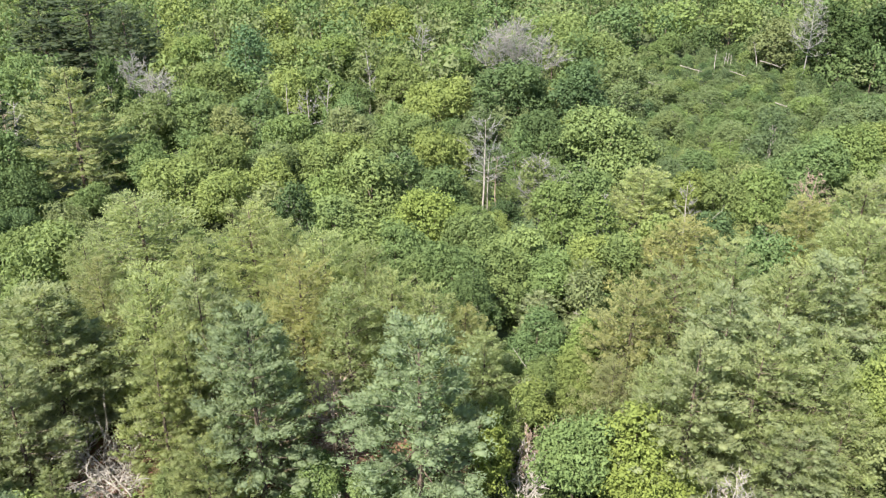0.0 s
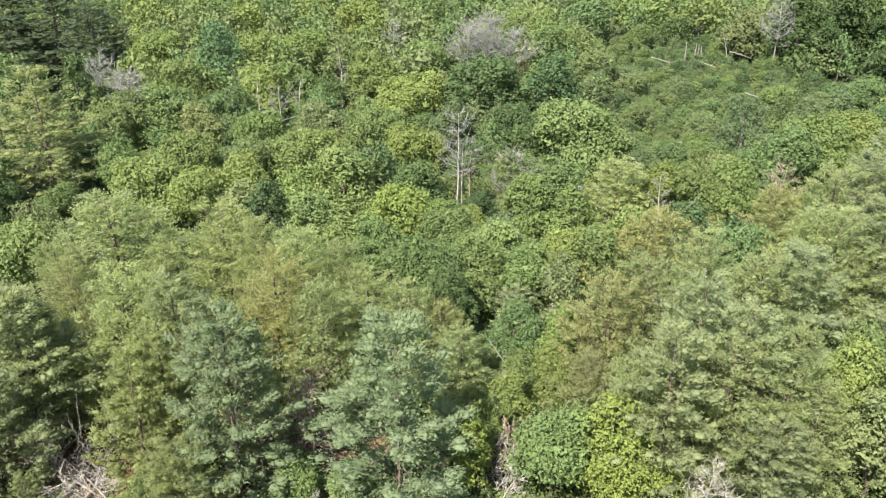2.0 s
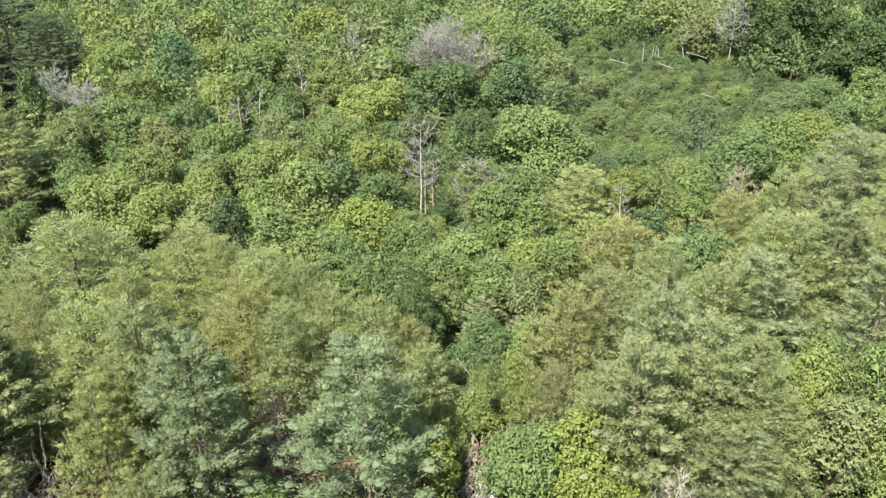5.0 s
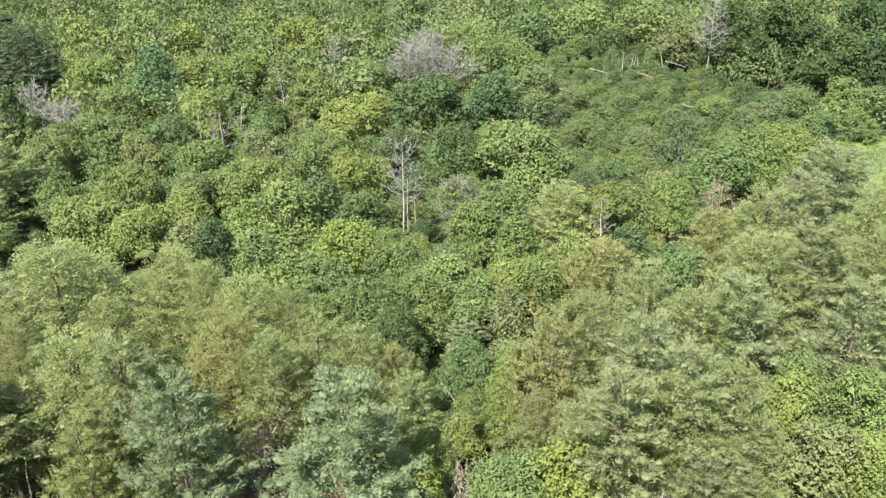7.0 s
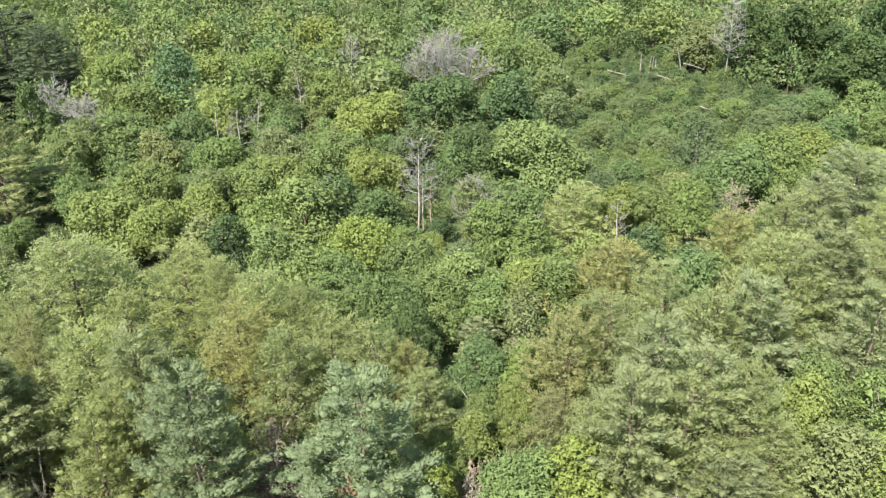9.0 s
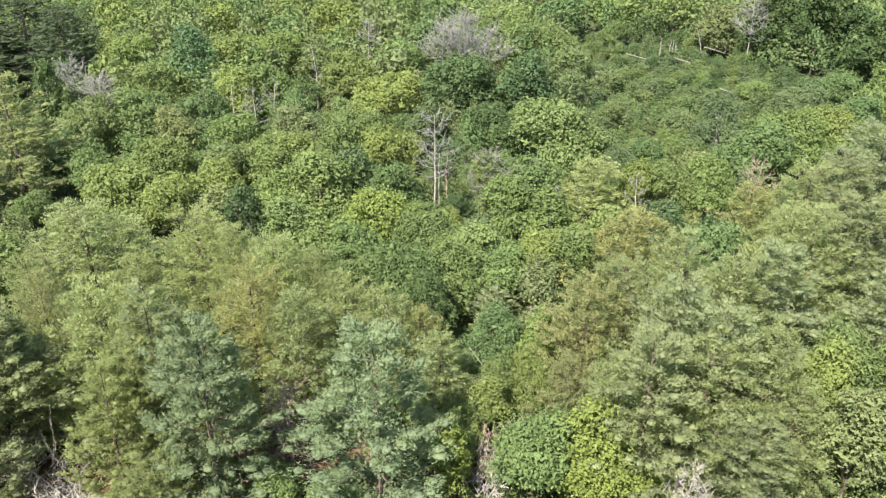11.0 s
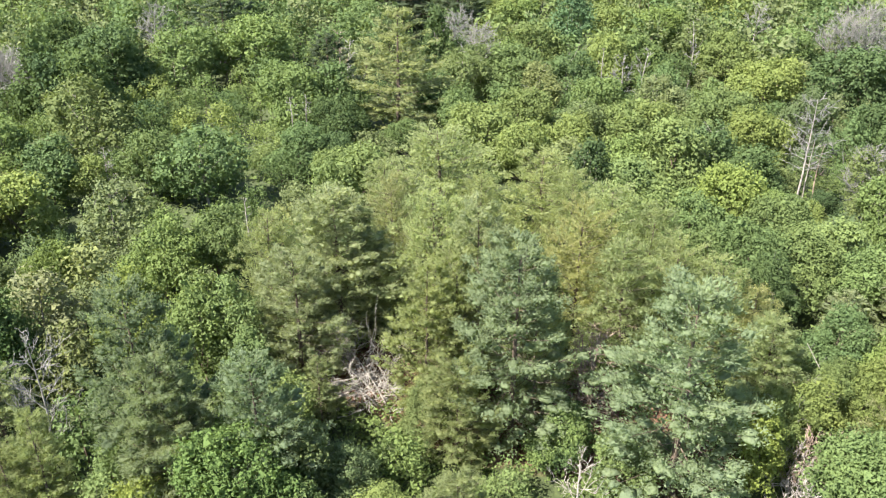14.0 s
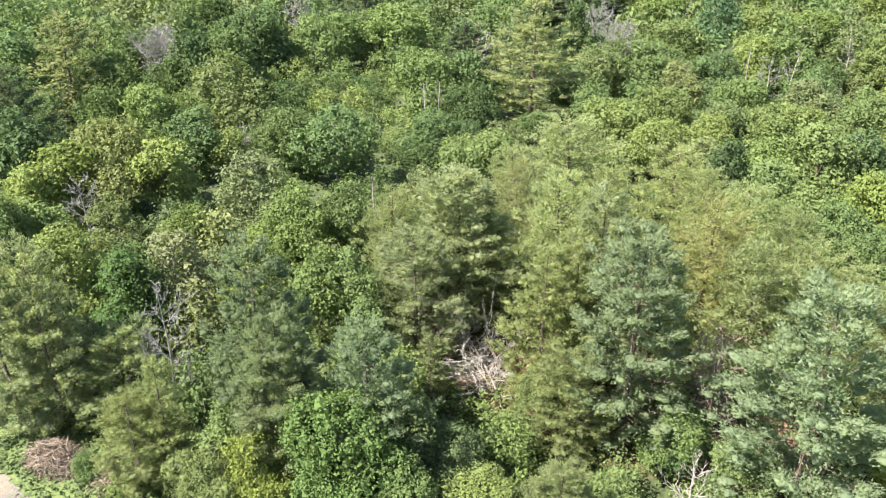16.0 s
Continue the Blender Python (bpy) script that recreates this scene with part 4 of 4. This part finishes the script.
snag(-66.4, 69.4, 6.0, 1.6, 14, "grey dead shrub between two crowns", 50, base=0.2, twigs=7)
snag(-64.5, 45.9, 7.5, 2.2, 18, "grey dead crown over green bushes", 51, base=0.4, twigs=9)
snag(-45.1, 64.3, 5.5, 1.0, 8, "thin grey dead stem between maples", 52, base=0.3, twigs=4)
snag(-6.6, 40.9, 4.5, 1.8, 12, "pale bare branches of a dead bush", 53, base=0.2, twigs=6, rise=1.2)


def log(x, y, length, thick, turn, slope, label, seed, lift=0.15):
    """A fallen trunk with a few broken stubs."""
    rng = np.random.default_rng(seed)
    s = Shape()
    line = sway((0, 0, 0), (length, 0, 0), 0.015, 8, rng)
    s.tube(line, np.linspace(thick, thick * 0.4, 8), 7)
    for q in rng.uniform(0.25, 0.95, 7):
        p = np.array([q * length, 0, 0])
        d = rng.normal(size=3) * (0.4, 1, 0.6) + (0.5, 0, 0.4)
        s.tube(sway(p, p + d * rng.uniform(0.4, 1.1), 0.06, 3, rng), (thick * 0.35, thick * 0.25, 0.01), 4)
    ob = new("fallen_log", s.mesh("fallen_log", PALE, True))
    ob.matrix_world = pose(x, y, ground_z(x, y) + lift, 0, slope, turn)
    return tagged(ob, label, "log", "fallen logs")


log(10.5, 53.9, 8.2, 0.05, 138, -39.7, "slender bleached dead stem leaning across a gap", 1, -0.1)
log(46.6, 166.2, 4.5, 0.10, -35, 6, "fallen bleached trunk lying in low brush", 2, 2.2)
log(55.3, 162.8, 5.0, 0.09, -50, 4, "fallen bleached trunk lying in low brush", 3, 2.0)
log(62.0, 166.0, 4.5, 0.09, -40, 8, "leaning dead trunk at the edge of the brush", 4, 3.0)
log(57.2, 142.7, 3.4, 0.08, -45, 5, "fallen bleached trunk lying in low brush", 5, 2.0)
log(49.1, 118.1, 5.0, 0.12, -50, 6, "fallen bleached trunk in a small clearing", 6, 1.6)
log(-63.3, 49.2, 5.5, 0.13, 40, -6, "grey fallen trunk among dead brush", 7, 1.2)


def brush_heap(x, y, wide, deep, high, sticks, label, seed, wood=BRUSH):
    """A heap of cut branches: one object, since nobody could count the sticks."""
    rng = np.random.default_rng(seed)
    s = Shape()
    for _ in range(sticks):
        r, a = math.sqrt(rng.random()), rng.uniform(0, 6.28)
        z = high * (1 - r * r) * rng.uniform(0.2, 1.0)
        c = np.array([r * math.cos(a) * wide / 2, r * math.sin(a) * deep / 2, z + 0.05])
        d = rng.normal(size=3) * (1, 1, 0.28)
        d *= rng.uniform(0.5, 1.3) / np.linalg.norm(d)
        s.tube(sway(c - d * 0.5, c + d * 0.5, 0.08, 3, rng), np.array((0.02, 0.016, 0.008)) * rng.uniform(0.6, 1.6), 3)
    ob = new("brush_heap", s.mesh("brush_heap", wood))
    ob.location = (x, y, ground_z(x, y))
    return tagged(ob, label, "brush", kind="stuff")


brush_heap(-43.2, 25.2, 4.6, 3.0, 1.6, 1200, "heap of dry brown cut branches beside the track", 1)
brush_heap(-38.7, 25.5, 2.4, 2.2, 0.9, 200, "small heap of dry brown branches", 2)
brush_heap(-23.5, 47.1, 4.5, 4.0, 1.6, 350, "tangle of bleached dead branches on rusty litter", 3, DEAD)


# ---- undergrowth, meadow and track ----
def undergrowth():
    """Knee-high to shoulder-high bushes over the whole floor, but for the bare spots under the pines."""
    s = Shape()
    rng = np.random.default_rng(77)
    bare = [(-24, 49.5, 2.2), (-8.2, 50.5, 2.2)]
    for i in range(4600):
        a, far = math.radians(rng.uniform(-37, 60)), math.sqrt(rng.uniform(33 ** 2, (62 if i % 3 == 0 else 140) ** 2))
        x, y = -far * math.sin(a), far * math.cos(a)
        if i > 4150:
            x, y = rng.uniform(20, 68), rng.uniform(108, 178)
        if in_meadow(x, y) or math.hypot(x + 44, y - 22) < 6 or any(math.hypot(x - p, y - q) < r for p, q, r in bare):
            continue
        close = far < 70 and i <= 4150
        n, r, h = 44 if close else 22, rng.uniform(0.7, 1.5), rng.uniform(0.5, 1.6) * (1.6 if i > 4150 else 1.0)
        d = rng.normal(size=(n, 3))
        d[:, 2] = np.abs(d[:, 2])
        d /= np.linalg.norm(d, axis=1)[:, None]
        at = np.array((x, y, ground_z(x, y) + 0.05)) + d * rng.uniform(0.7, 1.1, (n, 1)) * (r, r, h)
        s.leaves(at, d + (0, 0, 0.3) + rng.normal(size=(n, 3)) * 0.3, 0.2 if close else 0.32, rng)
    ob = new("undergrowth", s.mesh("undergrowth", LEAF))
    ob.color = (0.125, 0.168, 0.06, 1)
    return tagged(ob, "mixed green bushes and herbs on the forest floor", "undergrowth", kind="stuff")


undergrowth()


def sheet(name, inside, x0, x1, y0, y1, step, material, lift, label, category):
    """A patch of other ground, laid just over the forest floor."""
    s = Shape()
    for i in np.arange(x0, x1, step):
        for j in np.arange(y0, y1, step):
            if inside(i + step / 2, j + step / 2):
                s.put(np.array([(p, q, ground_z(p, q) + lift) for p, q in ((i, j), (i + step, j), (i + step, j + step), (i, j + step))]), np.array([[0, 1, 2, 3]]))
    me = s.mesh(name, material)
    bm = bmesh.new()
    bm.from_mesh(me)
    bmesh.ops.remove_doubles(bm, verts=bm.verts, dist=0.001)
    bm.to_mesh(me)
    bm.free()
    return tagged(new(name, me), label, category, kind="structure")


def verge(x, y):
    return math.hypot((x + 46) / 1.1, y - 21) < 8.5 + 0.6 * math.sin(x * 0.9) + 0.5 * math.sin(y * 1.3)


def on_track(x, y):
    """The track runs past the wood's corner."""
    return 18.6 < y + 0.08 * (x + 45) + 0.12 * math.sin(x * 1.3) < 22.6


sheet("meadow", in_meadow, 50, 122, 62, 140, 2.0, GRASS, 0.06, "sunlit yellow-green meadow beside the wood", "meadow")
sheet("grass_verge", verge, -58, -34, 10, 32, 0.5, GRASS, 0.05, "bright grass between the wood and the track", "grass")
sheet("track", lambda x, y: on_track(x, y) and verge(x, y), -58, -34, 8, 32, 0.25, GRAVEL, 0.10, "pale gravel track past the corner of the wood", "track")


def weeds(name, inside, x0, x1, y0, y1, count, high, tone, label, seed):
    """Grass and herbs, too many to count."""
    s = Shape()
    rng = np.random.default_rng(seed)
    for _ in range(count):
        x, y = rng.uniform(x0, x1), rng.uniform(y0, y1)
        if not inside(x, y):
            continue
        n = 14
        d = rng.normal(size=(n, 3)) * (1, 1, 0.5) + (0, 0, 0.5)
        at = np.array((x, y, ground_z(x, y) + 0.1)) + d * (0.4, 0.4, high * rng.uniform(0.4, 1.0))
        at[:, 2] = np.maximum(at[:, 2], ground_z(x, y) + 0.05)
        s.leaves(at, d + (0, 0, 0.8), 0.22, rng)
    ob = new(name, s.mesh(name, LEAF))
    ob.color = (*tone, 1)
    return tagged(ob, label, "grass", kind="stuff")


weeds("meadow_grass", in_meadow, 52, 100, 70, 130, 2200, 0.3, (0.115, 0.152, 0.042), "tall yellow-green meadow grass", 5)
weeds("verge_weeds", lambda x, y: verge(x, y) and not on_track(x, y), -56, -34, 12, 32, 900, 0.5, (0.15, 0.18, 0.075), "bright green weeds along the track", 6)
